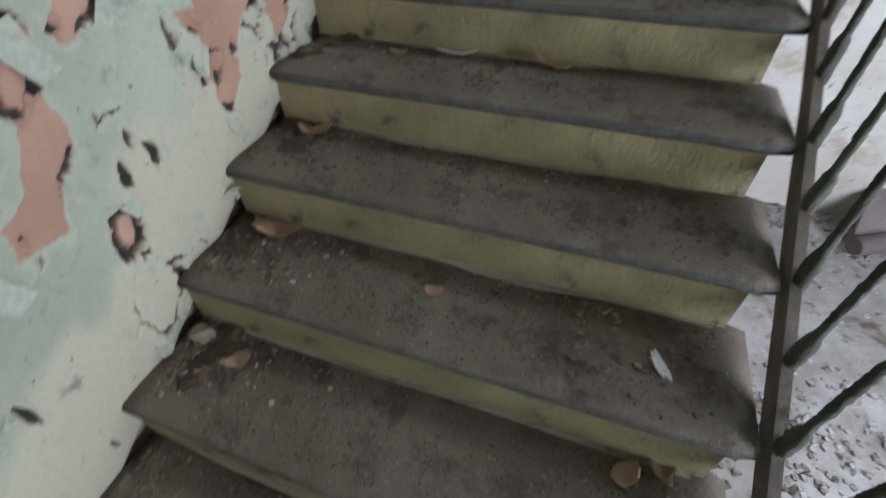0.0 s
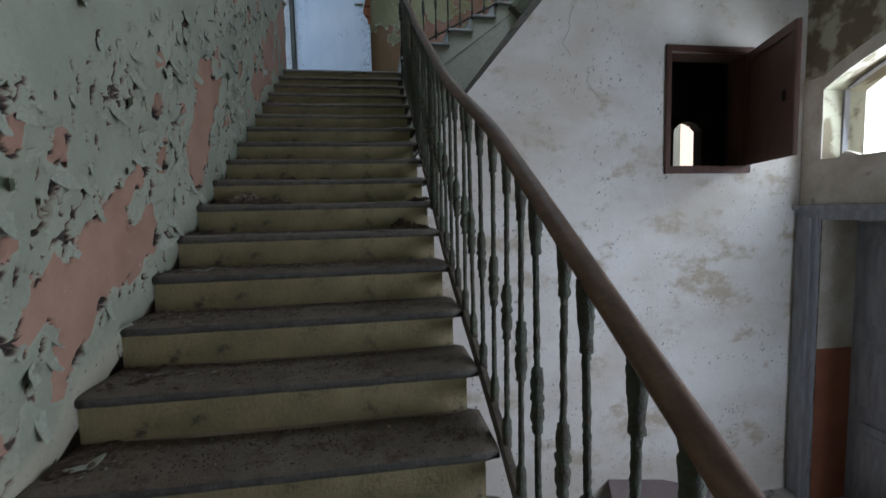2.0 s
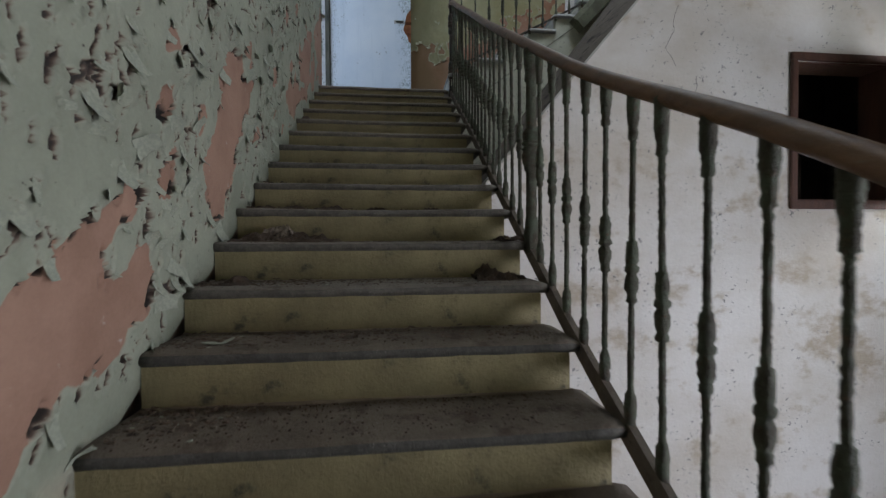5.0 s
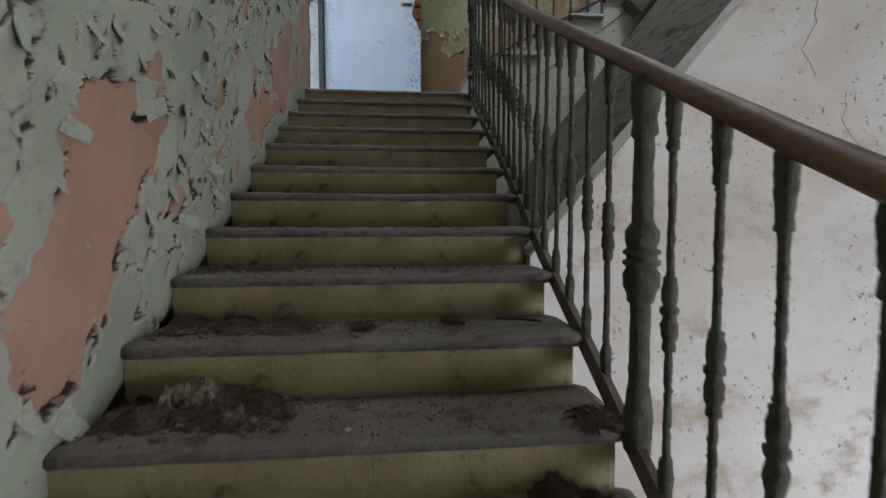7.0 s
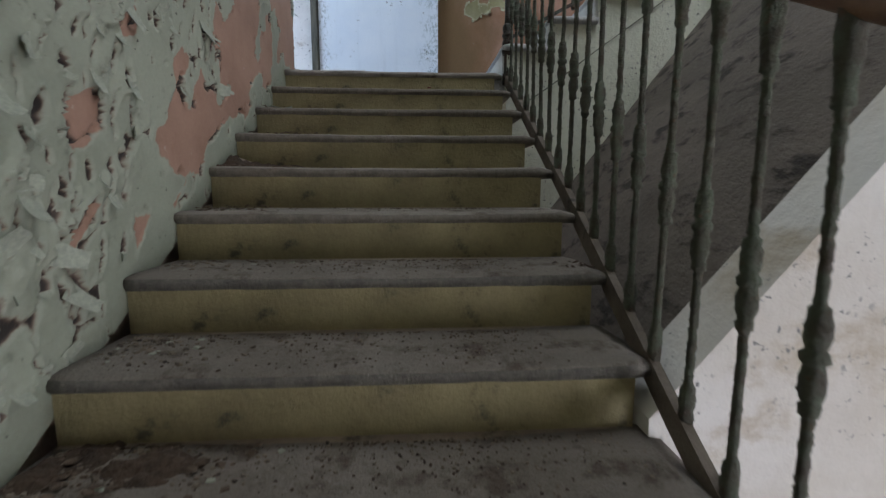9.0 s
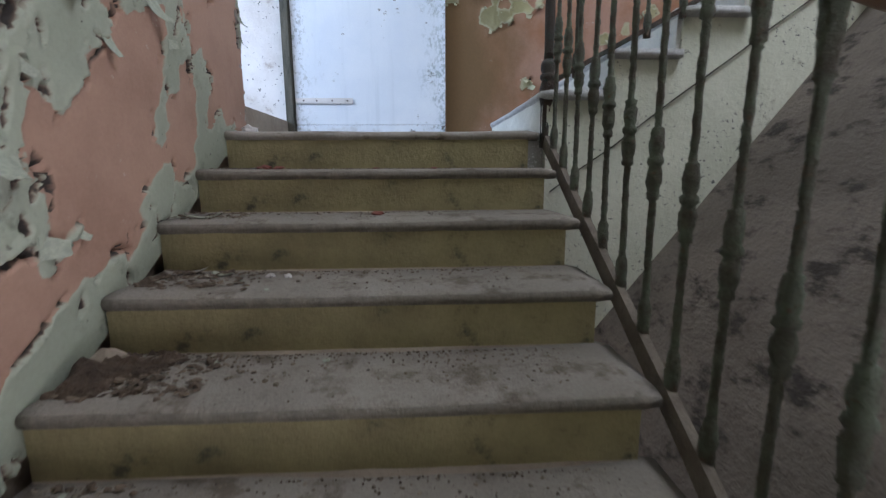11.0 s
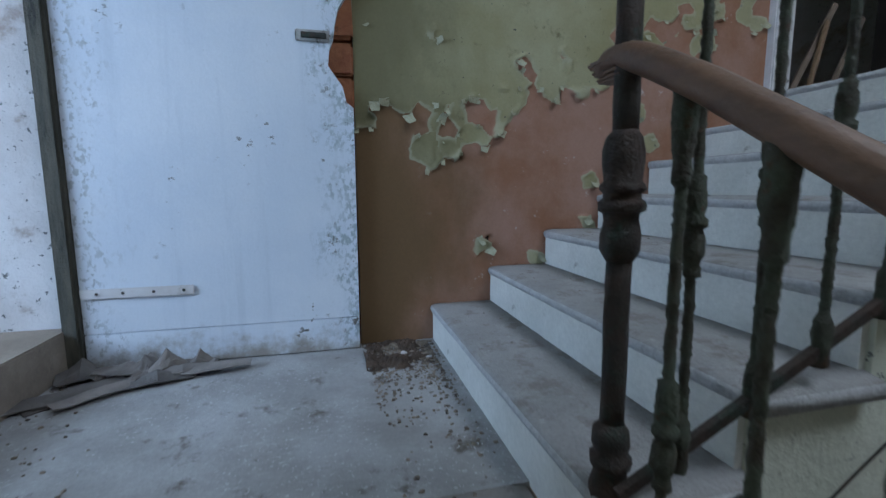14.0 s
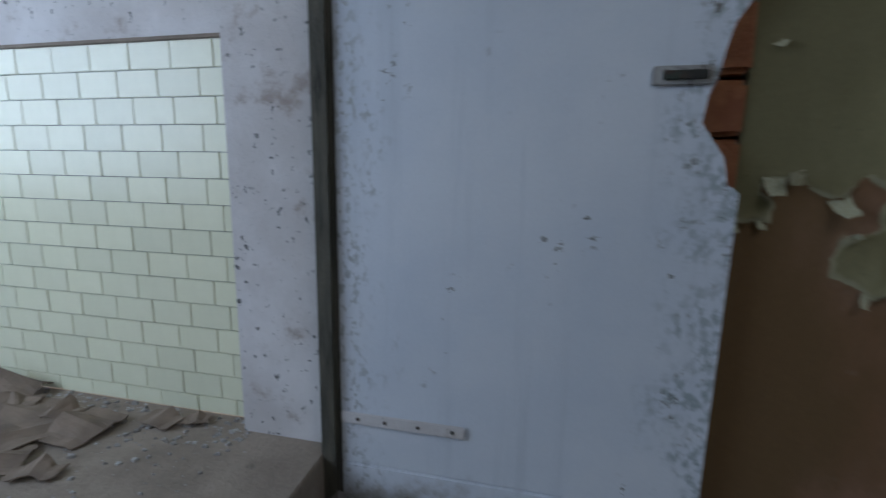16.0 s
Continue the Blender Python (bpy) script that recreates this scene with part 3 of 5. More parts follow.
bm = bmesh.new()
prism(bm, [(1.47, FLOOR), (HATCH[0], FLOOR), (HATCH[0], up_a(HATCH[0])), (1.47, up_a(1.47))], "y", WHITE_Y, -2.0)
prism(bm, [(HATCH[0], FLOOR), (HATCH[1], FLOOR), (HATCH[1], HATCH[2]), (HATCH[0], HATCH[2])], "y", WHITE_Y, -2.0)
prism(bm, [(HATCH[0], HATCH[3]), (HATCH[1], HATCH[3]), (HATCH[1], up_a(HATCH[1])), (HATCH[0], up_a(HATCH[0]))], "y", WHITE_Y, -2.0)
prism(bm, [(HATCH[1], FLOOR), (EAST, FLOOR), (EAST, up_a(EAST)), (HATCH[1], up_a(HATCH[1]))], "y", WHITE_Y, -2.0)
tagged(part("wall_inner", bm, M_WHITE), "white limewashed wall with a raking top and hairline cracks", "wall", kind="structure")

wall_inner = bpy.data.objects["wall_inner"]
for seed, x, z, dx, n in ((1, 3.12, 0.62, -0.02, 9), (2, 3.4, 0.5, 0.03, 7), (3, 2.9, -0.1, 0.0, 8), (4, 3.05, -0.6, 0.02, 6)):
    path, r = [], random.Random(seed)
    for i in range(n):
        path.append((x, WHITE_Y - 0.001, z))
        x, z = x + dx + r.uniform(-0.05, 0.05), z - r.uniform(0.03, 0.1)
    crack = bmesh.new()
    rows = [(crack.verts.new((a - 0.0016, b, c)), crack.verts.new((a, b - 0.0015, c)), crack.verts.new((a + 0.0016, b, c))) for a, b, c in path]
    for p, q in zip(rows, rows[1:]):
        crack.faces.new((p[0], p[1], q[1], q[0]))
        crack.faces.new((p[1], p[2], q[2], q[1]))
    part("crack", crack, M_JAMB, wall_inner)
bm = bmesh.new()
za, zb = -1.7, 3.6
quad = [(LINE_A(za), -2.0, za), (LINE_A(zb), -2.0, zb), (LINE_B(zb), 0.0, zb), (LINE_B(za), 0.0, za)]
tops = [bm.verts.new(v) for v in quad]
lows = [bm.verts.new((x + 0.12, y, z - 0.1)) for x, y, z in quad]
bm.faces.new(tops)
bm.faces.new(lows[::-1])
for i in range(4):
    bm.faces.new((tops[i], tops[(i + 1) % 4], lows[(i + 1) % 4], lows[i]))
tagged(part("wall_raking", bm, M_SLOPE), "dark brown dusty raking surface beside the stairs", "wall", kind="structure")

# east wall with a fanlight and a doorway below it, and an unseen opening added for the hall lamp
FAN = (-4.35, -2.40, -1.47, -0.53)
DOOR_E = (-4.15, -2.43, -2.04)
T_E = 0.46
fan_mid, fan_half = (FAN[0] + FAN[1]) / 2, (FAN[1] - FAN[0]) / 2


def fan_top(y):
    s = (y - fan_mid) / fan_half
    return FAN[3] - 0.3 * s * s


bm = bmesh.new()
box(bm, EAST, EAST + T_E, -10, -7.4, FLOOR, FAN[2])
box(bm, EAST, EAST + T_E, -7.4, -5.2, FLOOR, -4.3)
box(bm, EAST, EAST + T_E, -5.2, DOOR_E[0], FLOOR, FAN[2])
box(bm, EAST, EAST + T_E, DOOR_E[1], -2.0, FLOOR, FAN[2])
box(bm, EAST, EAST + T_E, DOOR_E[0], DOOR_E[1], DOOR_E[2], FAN[2])
box(bm, EAST, EAST + T_E, -10, FAN[0], FAN[2], TOP)
box(bm, EAST, EAST + T_E, FAN[1], -2.0, FAN[2], TOP)
arch = [(y, fan_top(y)) for y in spread(FAN[0], FAN[1], 0.12)]
prism(bm, arch + [(FAN[1], TOP), (FAN[0], TOP)], "x", EAST, EAST + T_E)
wall_east = part("wall_east", bm, M_EAST)
tagged(wall_east, "stained and flaking olive plaster wall with a broken fanlight", "wall", kind="structure")
bm = bmesh.new()
prism(bm, [(y, fan_top(y)) for y in spread(FAN[0], FAN[1], 0.12)] + [(y, fan_top(y) + 0.13) for y in reversed(spread(FAN[0], FAN[1], 0.12))], "x", EAST - 0.012, EAST - 0.001)
tagged(part("trim", bm, M_REVEAL), "pale plaster band round the fanlight arch", "trim", kind="structure")
box_part("trim", M_REVEAL, EAST - 0.012, EAST - 0.001, FAN[1], WHITE_Y - 0.004, FAN[2], fan_top(FAN[1]) + 0.13)
tagged(bpy.data.objects["trim.001"], "pale plaster band beside the fanlight", "trim", kind="structure")
tagged(box_part("trim", M_REVEAL, EAST - 0.012, EAST - 0.001, FAN[0], WHITE_Y - 0.004, -1.895, FAN[2] - 0.001), "pale plaster apron under the fanlight", "trim", kind="structure")
bm = bmesh.new()
ragged = [(FAN[1], -1.47), (-2.48, -1.40), (-2.58, -1.44), (-2.68, -1.52), (-2.80, -1.50), (-2.88, -1.36), (-2.87, -1.24)]
for cy, cz, r in ((-2.98, -1.20, 0.10), (-3.16, -1.08, 0.13), (-3.42, -1.06, 0.15), (-3.7, -1.12, 0.14), (-3.95, -1.25, 0.13)):
    ragged += [(cy + r * math.cos(a), cz + r * math.sin(a)) for a in (0.5, 1.2, 1.9, 2.6)]
ragged += [(FAN[0], -1.35), (FAN[0], -1.62), (FAN[1], -1.62)]
prism(bm, ragged, "x", EAST + 0.16, EAST + 0.2)
tagged(part("window_board", bm, M_REVEAL), "pale board with a scalloped broken edge across the fanlight", "board")

window_1 = empty("window_1", "bare fanlight window frame with no glass", "window", kind="structure")
arch_in = [(y, fan_top(y) - 0.02) for y in spread(FAN[0] + 0.04, FAN[1] - 0.04, 0.12)]
bm = prism(bmesh.new(), [(y, z + 0.016) for y, z in arch_in] + arch_in[::-1], "x", EAST + 0.2, EAST + 0.26)
part("window_frame", bm, M_GREYWOOD, window_1)
box_part("window_frame", M_GREYWOOD, EAST + 0.2, EAST + 0.26, FAN[1] - 0.02, FAN[1], FAN[2], fan_top(FAN[1]), window_1)
box_part("window_frame", M_GREYWOOD, EAST + 0.2, EAST + 0.26, FAN[0], FAN[0] + 0.02, FAN[2], fan_top(FAN[0]), window_1)

door_1 = empty("door_1", "tall grey painted panel door in a moulded frame", "door", kind="structure")
bm = bmesh.new()
box(bm, EAST - 0.05, EAST, DOOR_E[1], WHITE_Y - 0.006, FLOOR, -1.95, 0.008)
box(bm, EAST - 0.075, EAST - 0.05, DOOR_E[1] + 0.05, DOOR_E[1] + 0.10, FLOOR, -2.02, 0.006)
part("door_frame", bm, M_GREYWOOD, door_1)
box_part("door_frame", M_GREYWOOD, EAST - 0.05, EAST, DOOR_E[0] - 0.16, DOOR_E[1] - 0.001, DOOR_E[2], -1.95, door_1, 0.008)
box_part("cornice", M_GREYWOOD, EAST - 0.11, EAST, DOOR_E[0] - 0.2, WHITE_Y - 0.006, -1.95, -1.90, door_1, 0.01)
box_part("door_frame", M_GREYWOOD, EAST - 0.05, EAST, DOOR_E[0] - 0.16, DOOR_E[0], FLOOR, DOOR_E[2], door_1, 0.008)
leaf = bmesh.new()
box(leaf, EAST + 0.40, EAST + 0.45, DOOR_E[0], DOOR_E[1], FLOOR, DOOR_E[2])
for y0, y1 in ((-3.2, -2.52), (-4.05, -3.33)):
    for z0, z1 in ((-4.7, -4.0), (-3.85, -3.2), (-3.05, -2.2)):
        box(leaf, EAST + 0.37, EAST + 0.40, y0, y1, z0, z1, 0.012)
        box(leaf, EAST + 0.355, EAST + 0.37, y0 + 0.09, y1 - 0.09, z0 + 0.09, z1 - 0.09, 0.006)
part("door_leaf", leaf, M_GREYWOOD, door_1)
box_part("reveal_dado", M_TERRA, EAST + 0.002, EAST + 0.399, DOOR_E[1] - 0.004, DOOR_E[1], FLOOR, -3.30, door_1, label="terracotta painted dado in the reveal")
box_part("reveal", M_REVEAL, EAST + 0.002, EAST + 0.399, DOOR_E[1] - 0.004, DOOR_E[1], -3.30, DOOR_E[2], door_1, label="pale plaster reveal")

# south end, floors and ceiling
tagged(box_part("wall_south", M_WHITE, -0.35, EAST + T_E, -10.3, -10, FLOOR, TOP), "white hall wall behind the foot of the stairs", "wall", kind="structure")
tagged(box_part("floor", M_FLOOR, -0.35, 6.6, -10.3, 0.4, FLOOR - 0.2, FLOOR), "dusty pale hall floor strewn with rubble", "floor", kind="structure")
# The square opening and its frosted pane are added for the top light.
bm = bmesh.new()
box(bm, -3.3, 2.2, -10.3, 3.5, TOP, TOP + 0.2)
box(bm, 4.2, 7.0, -10.3, 3.5, TOP, TOP + 0.2)
box(bm, 2.2, 4.2, -10.3, -2.1, TOP, TOP + 0.2)
box(bm, 2.2, 4.2, -0.7, 3.5, TOP, TOP + 0.2)
tagged(part("ceiling", bm, M_CEIL), "unseen grey plaster ceiling with an opening added for top light", "ceiling", kind="structure")
tagged(box_part("added_skylight", M_FROST, 2.18, 4.22, -2.12, -0.68, TOP + 0.21, TOP + 0.225), "unseen frosted pane added over the ceiling opening to diffuse the sun", "skylight", kind="structure")
tagged(box_part("wall_far_east", M_WHITE, 5.6, 5.8, -2.0, 3.5, 0.62, TOP), "plain upper wall", "wall", kind="structure")

# room behind the hatch, its darkness painted on, with an arched window to the yard
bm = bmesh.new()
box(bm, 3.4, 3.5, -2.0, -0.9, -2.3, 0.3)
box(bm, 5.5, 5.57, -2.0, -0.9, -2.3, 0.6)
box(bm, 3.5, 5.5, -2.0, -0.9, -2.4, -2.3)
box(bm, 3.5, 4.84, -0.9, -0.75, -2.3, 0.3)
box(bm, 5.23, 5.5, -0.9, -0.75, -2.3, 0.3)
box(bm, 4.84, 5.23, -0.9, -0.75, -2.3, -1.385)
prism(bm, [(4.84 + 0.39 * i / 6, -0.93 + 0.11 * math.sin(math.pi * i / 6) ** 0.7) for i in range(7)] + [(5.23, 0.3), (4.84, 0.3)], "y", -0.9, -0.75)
tagged(part("wall_dark_room", bm, M_ROOM_SHADE), "room seen through the open hatch, its darkness painted near-black", "wall", kind="structure")
tagged(box_part("ceiling_dark_room", M_ROOM_SHADE, 3.5, 5.5, -2.0, -0.75, 0.31, 0.36), "hatch room ceiling, its darkness painted near-black", "ceiling", kind="structure")
tagged(box_part("backdrop_sky", M_SKY_WHITE, 12.0, 12.1, -10, 12, -5, 9), "white overcast sky beyond the fanlight", "sky", kind="structure")
tagged(box_part("backdrop_yard", M_YARD, 3.5, 10.0, 4.0, 4.2, -5, 1.6), "stone wall across the yard, glowing as if sunlit", "facade", kind="structure")
tagged(box_part("ground", M_STONE_FAR, -40, 60, -60, 60, FLOOR - 0.5, FLOOR - 0.21), "dry ground outside the building", "ground", kind="structure")

# ---- stone staircase, lower flight ----
stairs = empty("staircase", "worn grey stone stairs with grimy ochre risers", "stairs", kind="structure")
steps_outline = []
for k in range(STEPS, 0, -1):
    steps_outline += [(-k * GO + 0.035, -(k + 1) * RISE + 0.004), (-k * GO + 0.035, -k * RISE - 0.05)]
steps_outline += [(0.035, -0.23), (0.035, -0.12), (0.035, -0.5), (-STEPS * GO + 0.4, FLOOR)]
steps_outline = [(max(y, -STEPS * GO + 0.036), max(z, FLOOR)) for y, z in steps_outline]
part("stair_body", prism(bmesh.new(), steps_outline, "x", 0.01, WIDE - 0.075), M_CONCRETE, stairs)


def tread_mesh(name, depth, width, seed, thick=0.05):
    """A stone tread: front edge rounded, worn hollow in the middle, right end rounded. Front at y = 0, top at z = 0."""
    bm = bmesh.new()
    prof = [(depth, -thick), (0.03, -thick), (0.014, -thick * 0.93), (0.003, -thick * 0.72), (0.0, -thick * 0.45), (0.006, -thick * 0.18), (0.02, -0.004), (0.05, 0.0), (depth * 0.55, 0.0), (depth, 0.0)]
    nx = 30
    rings = []
    for i in range(nx + 1):
        x = width * i / nx
        end = max(0.0, (x - width + 0.05) / 0.05)
        wear = 0.006 * math.sin(math.pi * i / nx) + 0.0045 * noise.noise(Vector((x * 3.1, seed * 7.7, 0)))
        ring = []
        for y, z in prof:
            chip = 0.008 * max(0.0, noise.noise(Vector((x * 11, seed * 3.3, 2.0))) - 0.25)
            front = max(0.0, 1 - y / 0.05)
            ring.append(bm.verts.new((x, y + front * (chip + 0.016 * end ** 2) + 0.002 * noise.noise(Vector((x * 9, y * 30, seed))),
                                      z - (wear * (1 - 0.5 * y / depth) if z > -thick * 0.5 else 0) - (0.012 * end ** 2 if z > -0.01 else 0))))
        rings.append(ring)
    n = len(prof)
    for a, b in zip(rings, rings[1:]):
        for k in range(n):
            bm.faces.new((a[k], b[k], b[(k + 1) % n], a[(k + 1) % n]))
    bm.faces.new(rings[0])
    bm.faces.new(rings[-1][::-1])
    return bm


def riser_mesh(width, height, seed, t=0.02):
    bm = bmesh.new()
    nx, rows = 24, [0, 0.3, 0.7, 1.0]
    grid = [[bm.verts.new((width * i / nx, 0.004 * noise.noise(Vector((i * 0.5, r * 3, seed * 5))), height * r)) for r in rows] for i in range(nx + 1)]
    back = [[bm.verts.new((width * i / nx, t, height * r)) for r in (0, 1)] for i in range(nx + 1)]
    for i in range(nx):
        for j in range(3):
            bm.faces.new((grid[i][j], grid[i + 1][j], grid[i + 1][j + 1], grid[i][j + 1]))
        bm.faces.new((back[i][0], back[i][1], back[i + 1][1], back[i + 1][0]))
    for side in (0, nx):
        bm.faces.new((*grid[side], back[side][1], back[side][0]))
    return bm


# Upper treads take the paler copies to make up for missing light.
for k in range(0, STEPS):
    tread = part("tread", tread_mesh("tread", GO + 0.03 if k else 0.33, WIDE, k), (M_EDGE if k == 0 else M_TREAD_LIT if k < 6 else M_TREAD_HALF_LIT if k < 12 else M_TREAD), stairs, smooth=False)
    tread.location = (0.004, -k * GO, -k * RISE)
    riser = part("riser", riser_mesh(WIDE - 0.055, RISE - 0.03, k), M_RISER, stairs)
    riser.location = (0.006, -k * GO + 0.014, -(k + 1) * RISE - 0.014)
for o in list(stairs.children):
    if o.name.startswith("tread"):
        o.data.polygons.foreach_set("use_smooth", [True] * len(o.data.polygons))

# landing
bm = bmesh.new()
box(bm, -0.11, WIDE + 0.03, 0.33, 1.55, -0.2, 0.0)
box(bm, 0.0, WIDE + 0.03, 0.04, 0.33, -0.2, -0.052)
tagged(part("floor_landing", bm, M_LANDING), "dusty grey terrazzo landing floor", "floor", kind="structure")

# ---- upper flight along the north wall ----
stairs_b = empty("staircase_upper", "pale stone stairs rising along the landing wall", "stairs", kind="structure")
outline = [(1.512, -1.6), (5.6, -1.6), (5.6, RISE_B * STEPS_B - 0.052)]
for k in range(STEPS_B, 0, -1):
    x = 1.5 + (k - 1) * GO_B
    outline += [(x + 0.034, k * RISE_B - 0.052), (x + 0.034, (k - 1) * RISE_B - 0.052)]
outline[-1] = (outline[-2][0], -0.3)
part("stringer", prism(bmesh.new(), outline, "y", 0.0, 0.25), M_STRINGER, stairs_b, "cream green flaking plaster string wall")
for k in range(1, STEPS_B + 1):
    tread = part("tread", tread_mesh("tread", GO_B + 0.03 if k < STEPS_B else 2.1, 1.58, 50 + k), M_TREAD_B, stairs_b, smooth=True)
    tread.matrix_world = Matrix.Translation((1.5 + (k - 1) * GO_B, 1.544, k * RISE_B)) @ Matrix.Rotation(-math.pi / 2, 4, "Z")
    riser = part("riser", riser_mesh(1.53, RISE_B - 0.03, 70 + k), M_RISER_B, stairs_b)
    riser.matrix_world = Matrix.Translation((1.5 + (k - 1) * GO_B + 0.014, 1.544, (k - 1) * RISE_B - 0.014)) @ Matrix.Rotation(-math.pi / 2, 4, "Z")
coping = part("coping", rough_up(swept([(3.05, -0.05, 0.79), (3.3, -0.05, 1.05), (3.8, -0.05, 1.57), (4.4, -0.05, 2.2)], [(-0.09, -0.09), (0.09, -0.09), (0.1, 0.03), (0.06, 0.09), (-0.06, 0.09), (-0.1, 0.03)]), 0.01, 9), M_BARK_BEAM, stairs_b, "mossy stone coping")

# upper doorway in the north wall at the head of the flight
Z2 = RISE_B * STEPS_B
door_2 = empty("door_2", "white framed upper doorway with a grey panelled leaf", "door", kind="structure")
bm = bmesh.new()
box(bm, 3.56, 3.70, 1.50, 1.60, Z2 + 0.002, 3.5, 0.008)
box(bm, 3.70, 4.75, 1.50, 1.60, 3.38, 3.5, 0.008)
box(bm, 4.75, 4.87, 1.50, 1.60, Z2 + 0.002, 3.5, 0.008)
part("door_frame", bm, M_PILASTER, door_2)
bm = bmesh.new()
for x0, x1, z0, z1 in ((3.72, 3.77, Z2, 3.3), (4.03, 4.07, 2.0, 3.3), (3.77, 4.03, 2.0, 2.06), (3.77, 4.03, 2.55, 2.6), (3.77, 4.03, 3.24, 3.3)):
    box(bm, x0, x1, 1.66, 1.70, z0, z1, 0.004)
part("door_leaf", bm, M_GREYWOOD, door_2)
for z0, z1 in ((2.06, 2.55), (2.6, 3.24)):
    box_part("pane", M_GREYWOOD, 3.77, 4.03, 1.675, 1.685, z0, z1, door_2, label="grey painted pane")
# These room walls get their dimness from a near-black colour.
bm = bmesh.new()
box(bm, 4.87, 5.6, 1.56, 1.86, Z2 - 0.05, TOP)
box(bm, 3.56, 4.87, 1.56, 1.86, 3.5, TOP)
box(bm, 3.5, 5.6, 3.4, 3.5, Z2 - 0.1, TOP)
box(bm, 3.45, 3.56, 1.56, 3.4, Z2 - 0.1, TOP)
tagged(part("wall_upper_room", bm, M_ROOM_SHADE), "room beyond the upper doorway, its dimness painted near-black", "wall", kind="structure")
tagged(box_part("floor_upper_room", M_CONCRETE, 3.56, 5.6, 1.56, 3.4, Z2 - 0.2, Z2 - 0.004), "dusty floor of the upper room", "floor", kind="structure")

# ---- alcove beside the landing ----
tagged(box_part("floor_alcove", M_CONCRETE, -3.0, -0.11, 0.30, 1.62, -0.2, 0.19, bevel=0.006), "raised dusty concrete floor of the tiled alcove", "floor", kind="structure")
tagged(box_part("floor_side_room", M_CONCRETE, -3.0, -0.35, -1.8, 0.30, -0.2, 0.186), "dusty concrete floor of the side room", "floor", kind="structure")
bm = bmesh.new()
box(bm, -3.3, -3.0, -2.1, 1.9, -0.2, 1.0)
box(bm, -3.3, -3.0, -2.1, 1.9, 2.8, TOP)
box(bm, -3.3, -3.0, -2.1, -1.35, 1.0, 2.8)
box(bm, -3.3, -3.0, 0.95, 1.9, 1.0, 2.8)
box(bm, -3.0, -0.35, -2.1, -1.8, -0.2, TOP)
tagged(part("wall_side_room", bm, M_PILASTER), "white plaster walls of the side room with a window opening", "wall", kind="structure")
wall_tiled = box_part("wall_tiled", M_GROUT, -3.0, -0.488, 1.622, 1.86, 0.19, 1.672)
tagged(wall_tiled, "alcove wall of cream glazed tiles in running bond", "wall", kind="structure")
tagged(box_part("wall_above_tiles", M_PILASTER, -3.0, -0.488, 1.612, 1.86, 1.672, TOP), "white plaster wall above a tiled dado", "wall", kind="structure")
box_part("ledge", M_CONCRETE, -3.0, -0.488, 1.604, 1.6115, 1.668, 1.684, wall_tiled, 0.003, "grey plaster edge over the tiles")
tagged(box_part("wall_pier", M_PILASTER, -0.488, -0.12, 1.535, 1.86, 0.0, TOP, bevel=0.006), "scuffed off-white plaster pier beside the door", "wall", kind="structure")
tagged(box_part("wall_over_door", M_PILASTER, -0.12, 1.14, 1.50, 1.86, 2.72, TOP), "plaster over the landing door", "wall", kind="structure")
tagged(box_part("wall_behind_door", M_BRICK, -0.12, 1.14, 1.60, 1.86, -0.2, 2.72), "brickwork behind the landing door", "wall", kind="structure")
post = part("door_post", rough_up(box(bmesh.new(), -0.12, -0.052, 1.465, 1.535, 0.0, 2.72, 0.01), 0.003, 9), M_JAMB)
tagged(post, "dark mossy wooden door post on the landing", "post", kind="structure")

# ---- landing door ----
door = empty("landing_door", "tall bluish white painted door with a torn edge, shut", "door", at=(0.5, 1.515, 0))
INV = Matrix.Translation((-0.5, -1.515, 0))


def door_part(name, bm, material, label="", parent=door):
    bm.transform(INV)
    return part(name, bm, material, parent, label)


edge = [(1.13, 0.165), (1.132, 1.165), (1.10, 1.19), (1.085, 1.26), (1.05, 1.31), (1.022, 1.35), (1.03, 1.42), (1.05, 1.47), (1.058, 1.53), (1.075, 1.60), (1.11, 1.655), (1.132, 1.68), (1.132, 2.71)]
door_part("door_leaf", prism(bmesh.new(), [(-0.048, 0.165)] + edge + [(-0.048, 2.71)], "y", 1.492, 1.53), M_DOOR, "painted leaf with a torn outer edge")
door_part("kick_board", box(bmesh.new(), -0.048, 1.13, 1.488, 1.53, 0.004, 0.161, 0.004), M_DOOR)
strap = door_part("strap", rough_up(box(bmesh.new(), -0.045, 0.40, 1.480, 1.488, 0.322, 0.366, 0.003), 0.001, 20), M_PILASTER, "painted iron strap")
for x in (0.02, 0.12, 0.24, 0.36):
    b = turned([(0.006, 0), (0.007, 0.004), (0.003, 0.006)], 8)
    b.transform(Matrix.Translation((x, 1.480, 0.345)) @ Matrix.Rotation(math.pi / 2, 4, "X"))
    door_part("bolt", b, M_IRON_RUST, parent=strap)
latch = door_part("latch_plate", box(bmesh.new(), 0.885, 1.034, 1.482, 1.490, 1.446, 1.498, 0.004), M_LATCH, "worn iron latch plate")
door_part("latch_bolt", box(bmesh.new(), 0.91, 1.02, 1.470, 1.482, 1.460, 1.484, 0.003), M_IRON_RUST, parent=latch)
box_part("brick", M_BRICK, 1.00, 1.139, 1.533, 1.598, 1.14, 1.31, bpy.data.objects["wall_behind_door"], 0.012)
